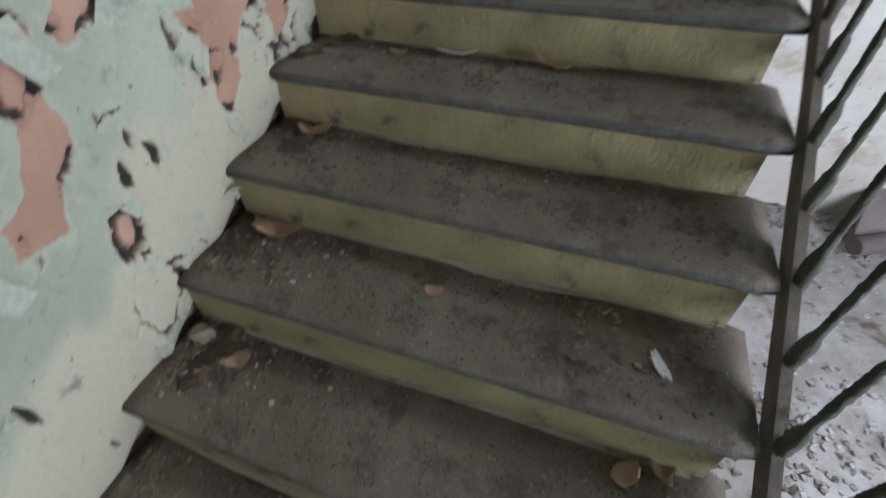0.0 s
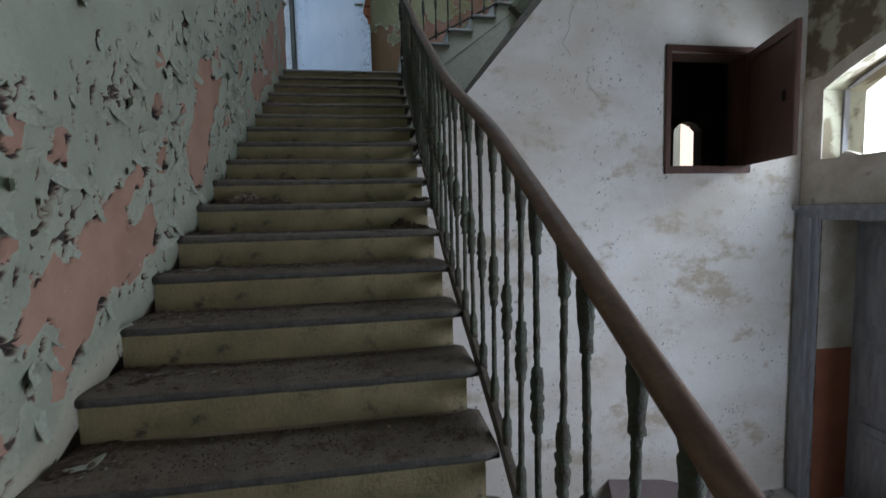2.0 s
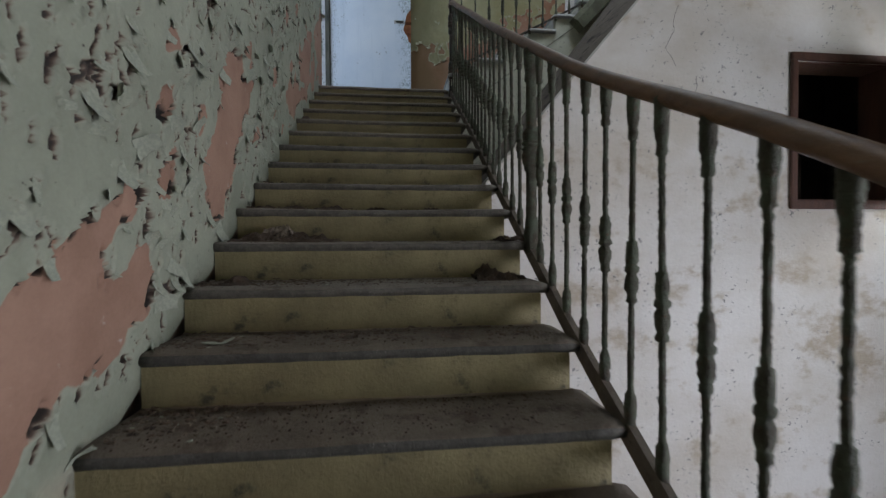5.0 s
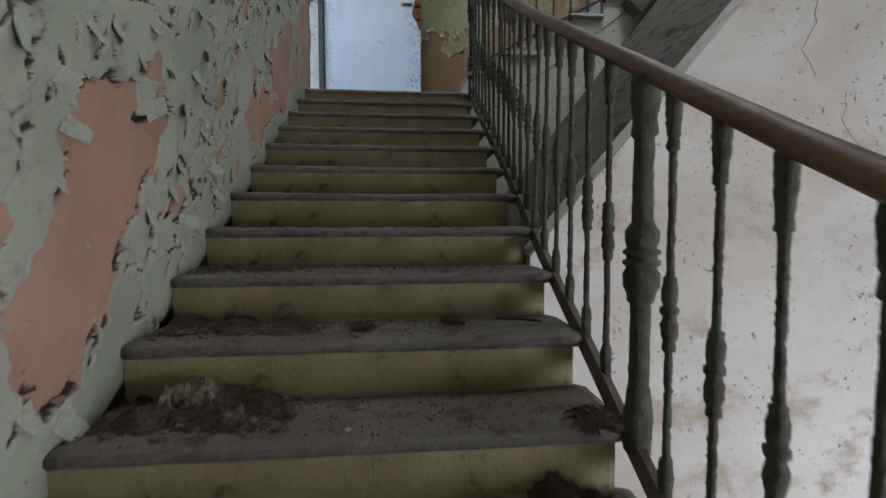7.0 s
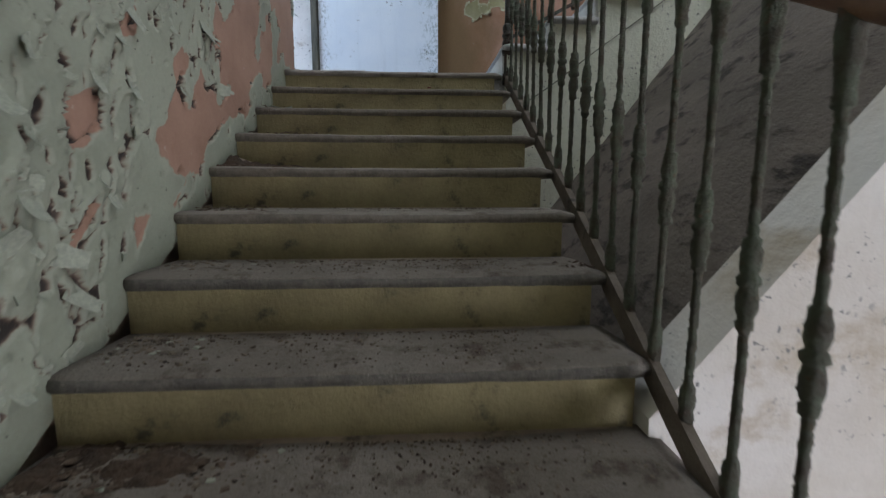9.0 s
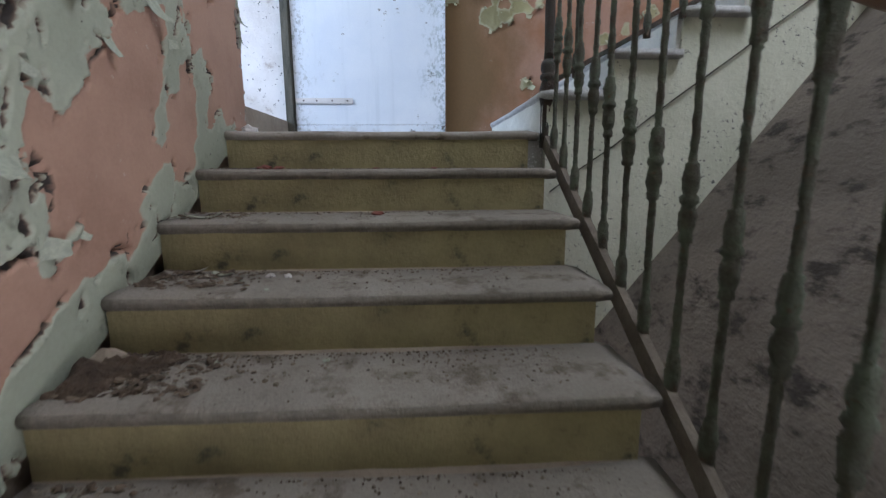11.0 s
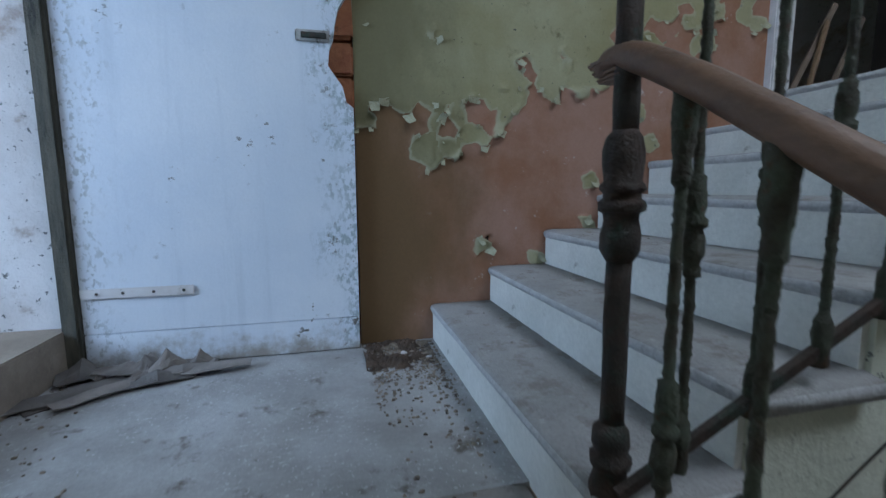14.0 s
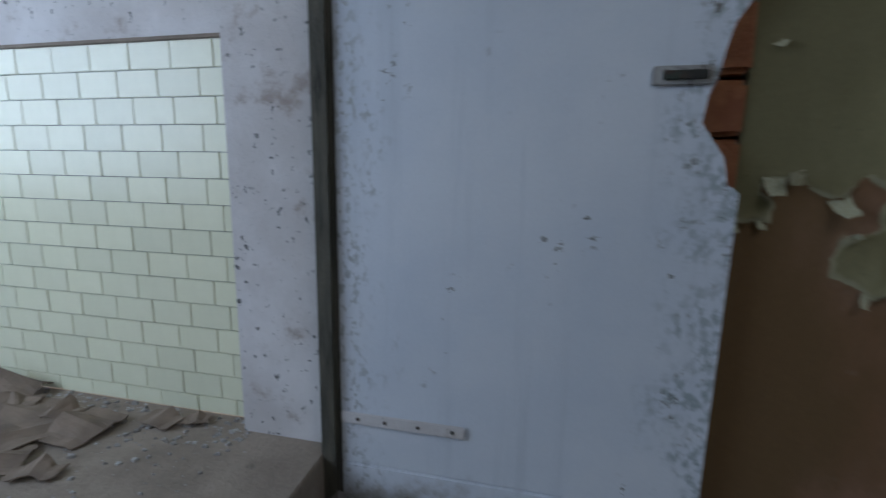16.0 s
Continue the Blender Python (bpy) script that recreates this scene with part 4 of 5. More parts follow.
for z0, high in ((1.32, 0.15), (1.482, 0.19)):
    part("brick", rough_up(box(bmesh.new(), 0.98, 1.139, 1.533, 1.598, z0, z0 + high, 0.012), 0.012, 14, z0), M_BRICK, bpy.data.objects["wall_behind_door"])

# ---- railings ----
BAL = [(0.018, -0.04), (0.018, 0.0), (0.02, 0.03), (0.017, 0.06), (0.0105, 0.075), (0.0095, 0.34), (0.0165, 0.345), (0.0165, 0.36), (0.0145, 0.365), (0.021, 0.385), (0.0215, 0.41), (0.016, 0.43), (0.0225, 0.437),
       (0.0225, 0.449), (0.016, 0.456), (0.0195, 0.47), (0.0205, 0.495), (0.0165, 0.512), (0.0165, 0.525), (0.0095, 0.53), (0.0095, 0.83), (0.016, 0.835), (0.016, 0.85), (0.014, 0.86), (0.019, 0.90), (0.021, 0.94), (0.02, 0.985)]
POST = [(0.036, -0.06), (0.036, 0.0), (0.038, 0.05), (0.03, 0.12), (0.027, 0.13), (0.026, 0.36), (0.034, 0.37), (0.036, 0.39), (0.045, 0.41), (0.046, 0.445), (0.038, 0.465), (0.047, 0.472), (0.048, 0.482), (0.039, 0.488), (0.039, 0.496), (0.047, 0.502), (0.047, 0.51),
        (0.037, 0.518), (0.044, 0.54), (0.043, 0.565), (0.033, 0.58), (0.027, 0.59), (0.025, 0.82), (0.034, 0.83), (0.034, 0.85), (0.03, 0.87), (0.036, 0.92), (0.038, 0.99)]
rail_1 = empty("stair_railing", "cast iron railing with flaking green paint and wooden handrail", "railing", at=(1.54, 0, 0))
SAG = [(-9.0, 1.02), (-4.7, 1.015), (-3.6, 0.953), (-2.2, 0.962), (-1.0, 0.988), (0.2, 1.02)]
BOW = [(-9.0, 1.54), (-4.6, 1.536), (-3.5, 1.505), (-2.4, 1.508), (-1.2, 1.535), (0.2, 1.54)]


def eased(table, y):
    """The value at y of a table of (y, value) pairs, smooth from one to the next."""
    for (y0, a), (y1, b) in zip(table, table[1:]):
        if y <= y1:
            s = (y - y0) / (y1 - y0)
            return a + (b - a) * s * s * (3 - 2 * s)
    return table[-1][1]


DRIFT = [(-9.0, 0.0), (-4.3, 0.0), (-3.5, -0.022), (-3.2, -0.018), (-3.06, 0.0), (0.2, 0.0)]
XR = 1.54


def rail_part(name, bm, material, parent, at=None, label="", smooth=True):
    ob = part(name, bm, material, parent, label, smooth)
    ob.matrix_parent_inverse = Matrix.Translation(-parent.location)
    if at:
        ob.location = at
    return ob


def worn(profile, seg, seed):
    bm = turned(profile, seg)
    for v in bm.verts:
        v.co.xy += noise.noise_vector(v.co * 230 + Vector((seed, 0, 0))).xy * 0.0036 + noise.noise_vector(v.co * 60 + Vector((seed, 9, 0))).xy * 0.0018
    return bm


def denser(profile):
    out = []
    for (r0, z0), (r1, z1) in zip(profile, profile[1:]):
        n = max(1, int((z1 - z0) / 0.02))
        out += [(r0 + (r1 - r0) * i / n, z0 + (z1 - z0) * i / n) for i in range(n)]
    return out + [profile[-1]]


dense = []
for (r0, z0), (r1, z1) in zip(BAL, BAL[1:]):
    r0, r1 = 0.93 * r0, 0.93 * r1
    n = max(1, int((z1 - z0) / 0.007))
    dense += [(r0 + (r1 - r0) * i / n, z0 + (z1 - z0) * i / n) for i in range(n)]
dense.append(BAL[-1])
base = [rail_part("baluster", worn(dense, 12, s * 9.1), M_IRON, rail_1) for s in range(4)]
spots = [-3.06 + 0.155 * i for i in range(-34, 20)]
spots = [y + eased(DRIFT, y) for y in spots if y < -0.10 and abs(y + 3.06) > 0.08]
for i, y in enumerate(spots):
    ob = base[i] if i < 4 else new("baluster", base[i % 4].data)
    ob.parent, ob.matrix_parent_inverse = rail_1, Matrix.Translation(-rail_1.location)
    ob.location, ob.scale = (eased(BOW, y), y, nose(y) - 0.005), (1, 1, eased(SAG, y) / 0.985)
    ob.rotation_euler = (radians(random.uniform(-0.7, 0.7)), radians(random.uniform(-0.7, 0.7)), i * 1.3)
thick = rail_part("post", worn(denser(POST), 14, 3.0), M_IRON, rail_1, (eased(BOW, -3.06), -3.10, nose(-3.10) - 0.005), "thick cast iron post")
thick.scale = (1, 1, (eased(SAG, -3.08) - 0.01) / 0.99)
rail_part("string_bar", rough_up(swept([(eased(BOW, y) - 0.005, y, nose(y) - 0.055) for y in spread(-8.3, 0.0, 0.25)], [(-0.012, -0.035), (0.012, -0.035), (0.014, 0.0), (0.012, 0.03), (-0.012, 0.03), (-0.014, 0.0)]), 0.004, 12), M_STRING, rail_1, smooth=False)
line = [(eased(BOW, y), y, nose(y) + eased(SAG, y)) for y in spread(-8.2, -0.16, 0.15)] + [(XR, -0.11, 0.947), (XR, -0.06, 0.974), (XR, -0.01, 0.999), (XR, 0.035, 1.016), (XR, 0.07, 1.014), (XR, 0.09, 1.002)]
rail_part("handrail", swept(line, oval(0.054, 0.052, 14)), M_RAIL, rail_1, label="worn brown wooden handrail")

for y0, y1, z0, z1, w in ((0.035, 0.116, 1.006, 1.020, 0.027), (0.028, 0.108, 0.992, 1.004, 0.024), (0.02, 0.098, 0.978, 0.990, 0.02)):
    rail_part("rail_end", rough_up(box(bmesh.new(), XR - w, XR + w, y0, y1, z0, z1, 0.005), 0.002, 30), M_RAIL, rail_1, smooth=False)

newel = empty("newel_post", "rusty brown cast iron newel post at the landing edge", "newel post", at=(1.543, 0.03, 0.035))
NEWEL = [(0.036, -0.12), (0.036, 0.07), (0.044, 0.11), (0.046, 0.16), (0.034, 0.195), (0.046, 0.203), (0.047, 0.22), (0.034, 0.228), (0.042, 0.25), (0.041, 0.275), (0.027, 0.292), (0.026, 0.61), (0.032, 0.618), (0.042, 0.632), (0.043, 0.66),
         (0.035, 0.688), (0.038, 0.70), (0.048, 0.706), (0.05, 0.714), (0.048, 0.722), (0.039, 0.728), (0.039, 0.738), (0.046, 0.744), (0.046, 0.752), (0.038, 0.76), (0.043, 0.79), (0.043, 0.815), (0.036, 0.838), (0.027, 0.85), (0.026, 1.08), (0.038, 1.095), (0.04, 1.13),
         (0.03, 1.15), (0.03, 1.25), (0.04, 1.265), (0.036, 1.31), (0.02, 1.34), (0.012, 1.36)]
nd = []
for (r0, z0), (r1, z1) in zip(NEWEL, NEWEL[1:]):
    n = max(1, int((z1 - z0) / 0.04))
    nd += [(r0 + (r1 - r0) * i / n, z0 + (z1 - z0) * i / n) for i in range(n)]
nd = [(0.87 * r, z) for r, z in nd] + [NEWEL[-1]]
for name, lo, hi in (("base", -0.2, 0.292), ("shaft", 0.292, 0.61), ("collar", 0.61, 0.85), ("upper_shaft", 0.85, 1.08), ("finial", 1.08, 1.4)):
    part(name, worn([(r, z) for r, z in nd if lo - 1e-6 <= z <= hi + 1e-6], 14, 5.0), M_IRON_RUST, newel, smooth=True)

rail_2 = empty("upper_railing", "cast iron railing of the upper flight with dark handrail", "railing", at=(1.6, 0, 0))


def bar_b(x):
    return 0.46 + (x - 2.0) * 0.54


for i in range(16):
    x = 1.66 + 0.165 * i
    if x < 3.75:
        ob = new("baluster", base[i % 4].data)
        ob.parent, ob.matrix_parent_inverse = rail_2, Matrix.Translation(-rail_2.location)
        ob.location, ob.rotation_euler = (x, -0.02, bar_b(x)), (0, 0, i * 0.9)
rail_part("string_bar", rough_up(swept([(x, -0.02, bar_b(x)) for x in spread(1.53, 3.8, 0.2)], [(-0.009, -0.011), (0.009, -0.011), (0.009, 0.011), (-0.009, 0.011)]), 0.002, 12), M_IRON_RUST, rail_2, smooth=False)
rail_part("handrail", swept([(x, -0.02, bar_b(x) + 1.01) for x in spread(1.5, 3.8, 0.2)], oval(0.055, 0.05, 12)), M_RAIL, rail_2)

# ---- hatch ----
hatch = empty("wall_hatch", "red-brown wooden wall hatch with its shutter open", "hatch", at=(HATCH[0], WHITE_Y, HATCH[2]))
HI = Matrix.Translation(-Vector(hatch.location))


def hatch_part(name, bm, label=""):
    bm.transform(HI)
    return part(name, bm, M_WOOD, hatch, label)


x0, x1, z0, z1 = HATCH
hatch_part("frame_rail", box(bmesh.new(), x0 - 0.055, x1 + 0.055, WHITE_Y - 0.03, WHITE_Y - 0.001, z1, z1 + 0.06, 0.006))
hatch_part("frame_rail", box(bmesh.new(), x0 - 0.055, x1 + 0.055, WHITE_Y - 0.03, WHITE_Y - 0.001, z0 - 0.06, z0, 0.006))
hatch_part("frame_stile", box(bmesh.new(), x0 - 0.055, x0, WHITE_Y - 0.03, WHITE_Y - 0.001, z0, z1, 0.006))
hatch_part("frame_stile", box(bmesh.new(), x1, x1 + 0.055, WHITE_Y - 0.03, WHITE_Y - 0.001, z0, z1, 0.006))
for a, c, d, e in ((x0, x1, z1 - 0.015, z1), (x0, x1, z0, z0 + 0.015), (x0, x0 + 0.015, z0 + 0.015, z1 - 0.015), (x1 - 0.015, x1, z0 + 0.015, z1 - 0.015)):
    hatch_part("lining", box(bmesh.new(), a, c, WHITE_Y, -1.99, d, e, 0.002))
SWING = Matrix.Translation((x1 + 0.01, WHITE_Y - 0.03, 0)) @ Matrix.Rotation(radians(-110), 4, "Z")
sh = box(bmesh.new(), 0, 0.84, -0.03, 0, z0 + 0.01, z1 - 0.01, 0.004)
sh.transform(SWING)
shutter = hatch_part("shutter", sh, "open wooden shutter")
for a, b, c, d in ((0.0, 0.84, z0 + 0.01, z0 + 0.09), (0.0, 0.84, z1 - 0.09, z1 - 0.01), (0.0, 0.08, z0 + 0.09, z1 - 0.09), (0.76, 0.84, z0 + 0.09, z1 - 0.09)):
    st = box(bmesh.new(), a, b, -0.04, -0.03, c, d, 0.003)
    st.transform(HI @ SWING)
    part("batten", st, M_WOOD, shutter)
hb = box(bmesh.new(), 0.70, 0.72, -0.065, -0.04, -1.06, -0.98, 0.003)
hb.transform(Matrix.Translation((x1 + 0.01, WHITE_Y - 0.03, 0)) @ Matrix.Rotation(radians(-110), 4, "Z"))
hb.transform(HI)
part("handle", hb, M_IRON_RUST, shutter)

# ---- tiles of the alcove ----
def tile_data(w, h):
    bm = box(bmesh.new(), 0.0015, w - 0.0015, 1.612, 1.622, 0.0015, h - 0.0015, 0.0022)
    bmesh.ops.recalc_face_normals(bm, faces=bm.faces)
    me = bpy.data.meshes.new("tile")
    bm.to_mesh(me)
    bm.free()
    me.materials.append(M_TILE)
    return me


TW, TH = 0.185, 0.1005
SIZES = {}


def tile_of(w, h):
    if (w, h) not in SIZES:
        SIZES[w, h] = tile_data(w, h)
    return SIZES[w, h]


for row in range(15):
    h = TH if row < 14 else 0.071
    z, x, w = 1.670 - TH * row - h, -0.49, 0.087 if row % 2 == 0 else 0.153
    while x > -2.3:
        ob = new("tile", tile_of(w, h))
        ob.parent = wall_tiled
        ob.location = (x - w, random.uniform(-0.0008, 0.0008), z)
        x, w = x - w, TW

# ---- loose paint flakes on the walls ----
def flake_data(seed, material):
    """A torn scrap of paint that hangs by its upper edge and curls away from the wall; out is +x, along is y."""
    rnd = random.Random(seed)
    w, h = rnd.uniform(0.7, 1.2), rnd.uniform(0.8, 1.5)
    bend = rnd.uniform(0.5, 1.5)
    cols, rows = 5, 6
    verts, faces = [], []
    for side in (0.0, 0.035):
        for j in range(rows):
            s = j / (rows - 1)
            for i in range(cols):
                u = i / (cols - 1) - 0.5
                torn = 1 - 0.35 * s * rnd.random() if i in (0, cols - 1) else 1.0
                a = bend * s
                verts.append((side + h * (1 - math.cos(a)) / bend, u * w * torn * (1.0 - 0.25 * s), -h * math.sin(a) / bend - (0.12 * rnd.random() if j == rows - 1 else 0)))
    n = cols * rows
    for j in range(rows - 1):
        for i in range(cols - 1):
            a = j * cols + i
            faces += [(a, a + 1, a + cols + 1, a + cols), (n + a, n + a + cols, n + a + cols + 1, n + a + 1)]
    rim = [i for i in range(cols)] + [j * cols + cols - 1 for j in range(1, rows)] + [(rows - 1) * cols + i for i in range(cols - 2, -1, -1)] + [j * cols for j in range(rows - 2, 0, -1)]
    for a, b in zip(rim, rim[1:] + rim[:1]):
        faces.append((a, n + a, n + b, b))
    me = bpy.data.meshes.new("paint_flake")
    me.from_pydata(verts, [], faces)
    me.materials.append(material)
    return me


M_FLAKE_W = surface("sage_paint_scrap", (0.385, 0.405, 0.325), (0.295, 0.32, 0.26), 5.0, 0.75, 0.2, 80)
M_FLAKE_N = surface("olive_paint_scrap", (0.42, 0.41, 0.295), (0.33, 0.315, 0.2), 5.0, 0.75, 0.2, 80)
for wall, material, out, count in ((wall_west, M_FLAKE_W, 0, 290), (wall_north, M_FLAKE_N, 1, 100)):
    meshes = [flake_data(s + 20 * out, material) for s in range(10)]
    rnd = random.Random(4 + out)
    pool = [s for s in EDGE_SPOTS[wall.name] if s[3] > 0.3]
    rnd.shuffle(pool)
    taken = []
    for u, v, p, curl in pool:
        if len(taken) >= count:
            break
        if any((u - a) ** 2 + (v - b) ** 2 < 0.07 ** 2 for a, b in taken):
            continue
        if out == 0 and u > -1.8 and rnd.random() < (0.85 if v < 0.3 else 0.6):
            continue
        taken.append((u, v))
        ob = new("paint_flake", rnd.choice(meshes))
        ob.parent = wall
        size = rnd.uniform(0.02, 0.075) if out == 0 else rnd.uniform(0.018, 0.055)
        turn = rnd.choice((0, 0, 0, 1.2, -1.2, 2.4)) + rnd.uniform(-0.5, 0.5)
        spin = Matrix.Rotation(turn, 4, "X") @ Matrix.Diagonal((size, size, size, 1))
        ob.matrix_local = Matrix.Translation((p[0] + 0.004, p[1], p[2])) @ spin if out == 0 else Matrix.Translation((p[0], p[1] - 0.004, p[2])) @ Matrix.Rotation(-math.pi / 2, 4, "Z") @ spin


# ---- loose dirt, rubble and scraps ----
def chips(name, spots, material, label, category, seed, flat=0.5):
    """Many small broken bits in one mesh. spots: x, y, z, size."""
    rnd = random.Random(seed)
    verts, faces = [], []
    for x, y, z, s in spots:
        b = len(verts)
        k = rnd.randint(4, 6)
        a0 = rnd.random() * 6.3
        tip, t = rnd.uniform(-0.5, 0.5) * s, flat * s * rnd.uniform(0.4, 1.0)
        ring = [(s * rnd.uniform(0.5, 1.0) * math.cos(a0 + 6.283 * i / k), s * rnd.uniform(0.4, 0.9) * math.sin(a0 + 6.283 * i / k)) for i in range(k)]
        verts += [(x + u, y + v, z - 0.001) for u, v in ring] + [(x + 0.75 * u, y + 0.75 * v, z + t + tip * u / s * 0.5) for u, v in ring]
        faces += [tuple(b + k + i for i in range(k))] + [(b + i, b + (i + 1) % k, b + k + (i + 1) % k, b + k + i) for i in range(k)]
    ob = link_mesh(name, verts, faces, material)
    return tagged(ob, label, category, kind="stuff")


rnd = random.Random(11)
near_wall, loose, dust = [], [], []
for k in range(1, 23):
    z, y0 = -k * RISE - 0.002, -k * GO
    heavy = 1.6 if k in (4, 8, 9, 10, 11, 17, 18, 19, 20) else 1.0 if k > 5 else 0.6
    for i in range(int(170 * heavy)):
        x = 0.03 + min(rnd.expovariate(9), 0.7)
        near_wall.append((x, y0 + 0.06 + 0.24 * rnd.random() ** 0.6, z, rnd.uniform(0.0025, 0.013)))
    for i in range(int(150 * heavy)):
        near_wall.append((rnd.uniform(0.05, 1.42), y0 + 0.30 - min(0.22, rnd.expovariate(22)), z, rnd.uniform(0.002, 0.008)))
    for i in range(int(60 * heavy)):
        loose.append((rnd.uniform(0.95, 1.43), y0 + 0.05 + 0.24 * rnd.random() ** 0.7, z, rnd.uniform(0.002, 0.008)))
    for i in range(30):
        loose.append((rnd.uniform(0.05, 1.42), y0 + rnd.uniform(0.02, 0.3), z - 0.001, rnd.uniform(0.0012, 0.004)))
    for i in range(9):
        dust.append((0.03 + min(rnd.expovariate(6), 0.8), y0 + rnd.uniform(0.06, 0.28), z, rnd.uniform(0.008, 0.02)))
earth = []
for k in range(1, 23):
    for i in range(750 if k > 12 else 380 if k > 5 else 260):
        back = rnd.random() ** (2.2 if k > 5 else 7.0)
        earth.append((rnd.uniform(0.04, 1.44), -k * GO + 0.295 - 0.27 * back, -k * RISE - 0.003, rnd.uniform(0.0015, 0.0065)))
chips("dirt_crumbs", earth, M_SOIL, "dark brown dirt crumbs over the stair treads", "dirt", 12)
chips("crumbs", near_wall, M_CHIP, "brown plaster crumbs and grit on the stair treads", "debris", 1)
chips("grit", loose, M_CHIP, "fine grit scattered over the stair treads", "debris", 2)
chips("paint_chips", dust, M_FLAKE_W, "fallen sage paint chips on the stair treads", "debris", 3, 0.12)
litter = []
for k, x0, x1, n in ((8, 0.03, 0.5, 90), (9, 0.03, 0.6, 150), (10, 0.03, 0.55, 190), (11, 0.03, 0.5, 120), (12, 0.03, 0.9, 170), (12, 0.8, 1.4, 60), (13, 0.03, 0.4, 70), (14, 0.03, 0.3, 60), (15, 0.03, 0.35, 60), (15, 1.0, 1.4, 40),
                     (17, 0.03, 0.3, 70), (18, 0.03, 0.3, 70), (18, 1.1, 1.42, 70), (17, 1.1, 1.42, 60), (19, 0.03, 0.3, 70), (4, 0.03, 0.36, 260), (3, 0.03, 0.4, 120), (2, 0.03, 0.25, 40), (5, 0.03, 0.3, 40)):
    for i in range(n):
        litter.append((x0 + (x1 - x0) * rnd.random() ** 1.5, -k * GO + 0.05 + 0.25 * rnd.random() ** 0.8, -k * RISE + rnd.uniform(-0.002, 0.012), rnd.uniform(0.006, 0.02)))
chips("leaf_litter", litter, M_LITTER, "brown leaf litter and plaster scraps on the treads", "litter", 9, 0.16)
rub = []
for i in range(1900):
    rub.append((1.16 + min(0.33, abs(rnd.gauss(0, 0.16))) if i % 2 else 1.47 - min(0.25, rnd.expovariate(14)), 1.52 - min(1.4, rnd.expovariate(4.5)), 0.0, rnd.uniform(0.003, 0.013)))
for i in range(160):
    rub.append((rnd.uniform(-0.08, 1.4), rnd.uniform(0.1, 1.45), -0.003, rnd.uniform(0.002, 0.006)))
for i in range(170):
    rub.append((-0.09 + min(0.4, rnd.expovariate(9)), 0.32 + rnd.random() * 1.1, 0.0, rnd.uniform(0.003, 0.012)))
chips("rubble", rub, M_CHIP, "plaster rubble in the corners of the landing", "rubble", 4)
rub = [(rnd.uniform(-2.2, -0.45), 1.60 - min(0.8, rnd.expovariate(6)), 0.19, rnd.uniform(0.003, 0.02)) for i in range(520)]
rub += [(rnd.uniform(-1.6, -0.3), rnd.uniform(0.6, 1.55), 0.19, rnd.uniform(0.002, 0.007)) for i in range(160)]
chips("rubble", rub, M_CHIP_PALE, "pale plaster rubble along the tiled wall", "rubble", 5)
rub = [(rnd.uniform(1.6, 5.1), -2.22 - min(1.6, rnd.expovariate(2.6)), FLOOR, rnd.uniform(0.006, 0.05)) for i in range(1100)]
rub += [(rnd.uniform(2.3, 3.6), rnd.uniform(-6.2, -3.9), FLOOR, rnd.uniform(0.008, 0.04)) for i in range(900)]
rub += [(rnd.uniform(1.6, 5.1), rnd.uniform(-6.5, -2.3), FLOOR, rnd.uniform(0.003, 0.012)) for i in range(900)]
chips("rubble", rub, M_CHIP_PALE, "grey and pale plaster rubble over the hall floor", "rubble", 6)
rub = [(1.6 + min(1.4, rnd.expovariate(1.8)), rnd.uniform(-6.6, -4.3), FLOOR, rnd.uniform(0.006, 0.04)) for i in range(1500)]
chips("rubble", rub, M_CHIP, "brown rubble heaped beside the stairs", "rubble", 14)
rub = [(1.55 + (k - 1) * GO_B + rnd.uniform(0.0, 0.3), 1.53 - min(1.4, rnd.expovariate(5)), k * RISE_B - 0.004, rnd.uniform(0.002, 0.008)) for k in range(1, 7) for i in range(60)]
chips("grit", rub, M_CHIP, "grit on the pale upper treads", "debris", 7)


def mound(x0, x1, y0, y1, z, high, material, label, seed, lumps=0.5, name="dirt_heap", category="dirt"):
    """A low uneven heap that thins out to nothing at its rim."""
    nx, ny = max(8, int((x1 - x0) / 0.012)), max(8, int((y1 - y0) / 0.012))
    verts, faces = [], []
    for i in range(nx + 1):
        for j in range(ny + 1):
            u, v = i / nx, j / ny
            x, y = x0 + (x1 - x0) * u, y0 + (y1 - y0) * v
            e = min(1.0, 3.2 * min(1 - u, 0.25 + u)) * min(1.0, 4 * min(v, 1 - v + 0.2))
            n = fbm(x * 9, y * 9, seed, 4)
            g = fbm(x * 55, y * 55, seed, 3)
            rim = min(1.0, 7 * (1 - u) + 0.05 * n) * min(1.0, 6 * v)
            verts.append((x, y, z - 0.015 + (high + 0.009) * max(0.0, rim) * max(0.0, e * (0.7 + 0.9 * n) - 0.1 + 0.25 * lumps * g)))
    for i in range(nx):
        for j in range(ny):
            a = i * (ny + 1) + j
            faces.append((a, a + ny + 1, a + ny + 2, a + 1))
    return tagged(link_mesh(name, verts, faces, material), label, category, kind="stuff")


mound(0.02, 0.62, -10 * GO + 0.05, -9 * GO + 0.02, -10 * RISE, 0.04, M_SOIL, "dark brown dirt spread over a stair tread", 1.0, 0.9)
mound(0.16, 0.42, -10 * GO + 0.18, -9 * GO + 0.012, -10 * RISE, 0.075, M_CHIP, "heap of droppings and twigs against a riser", 2.0, 1.6, "droppings_heap")
mound(0.02, 0.66, -9 * GO + 0.07, -8 * GO + 0.02, -9 * RISE, 0.03, M_SOIL, "dark brown dirt spread over a stair tread", 3.0, 0.9)
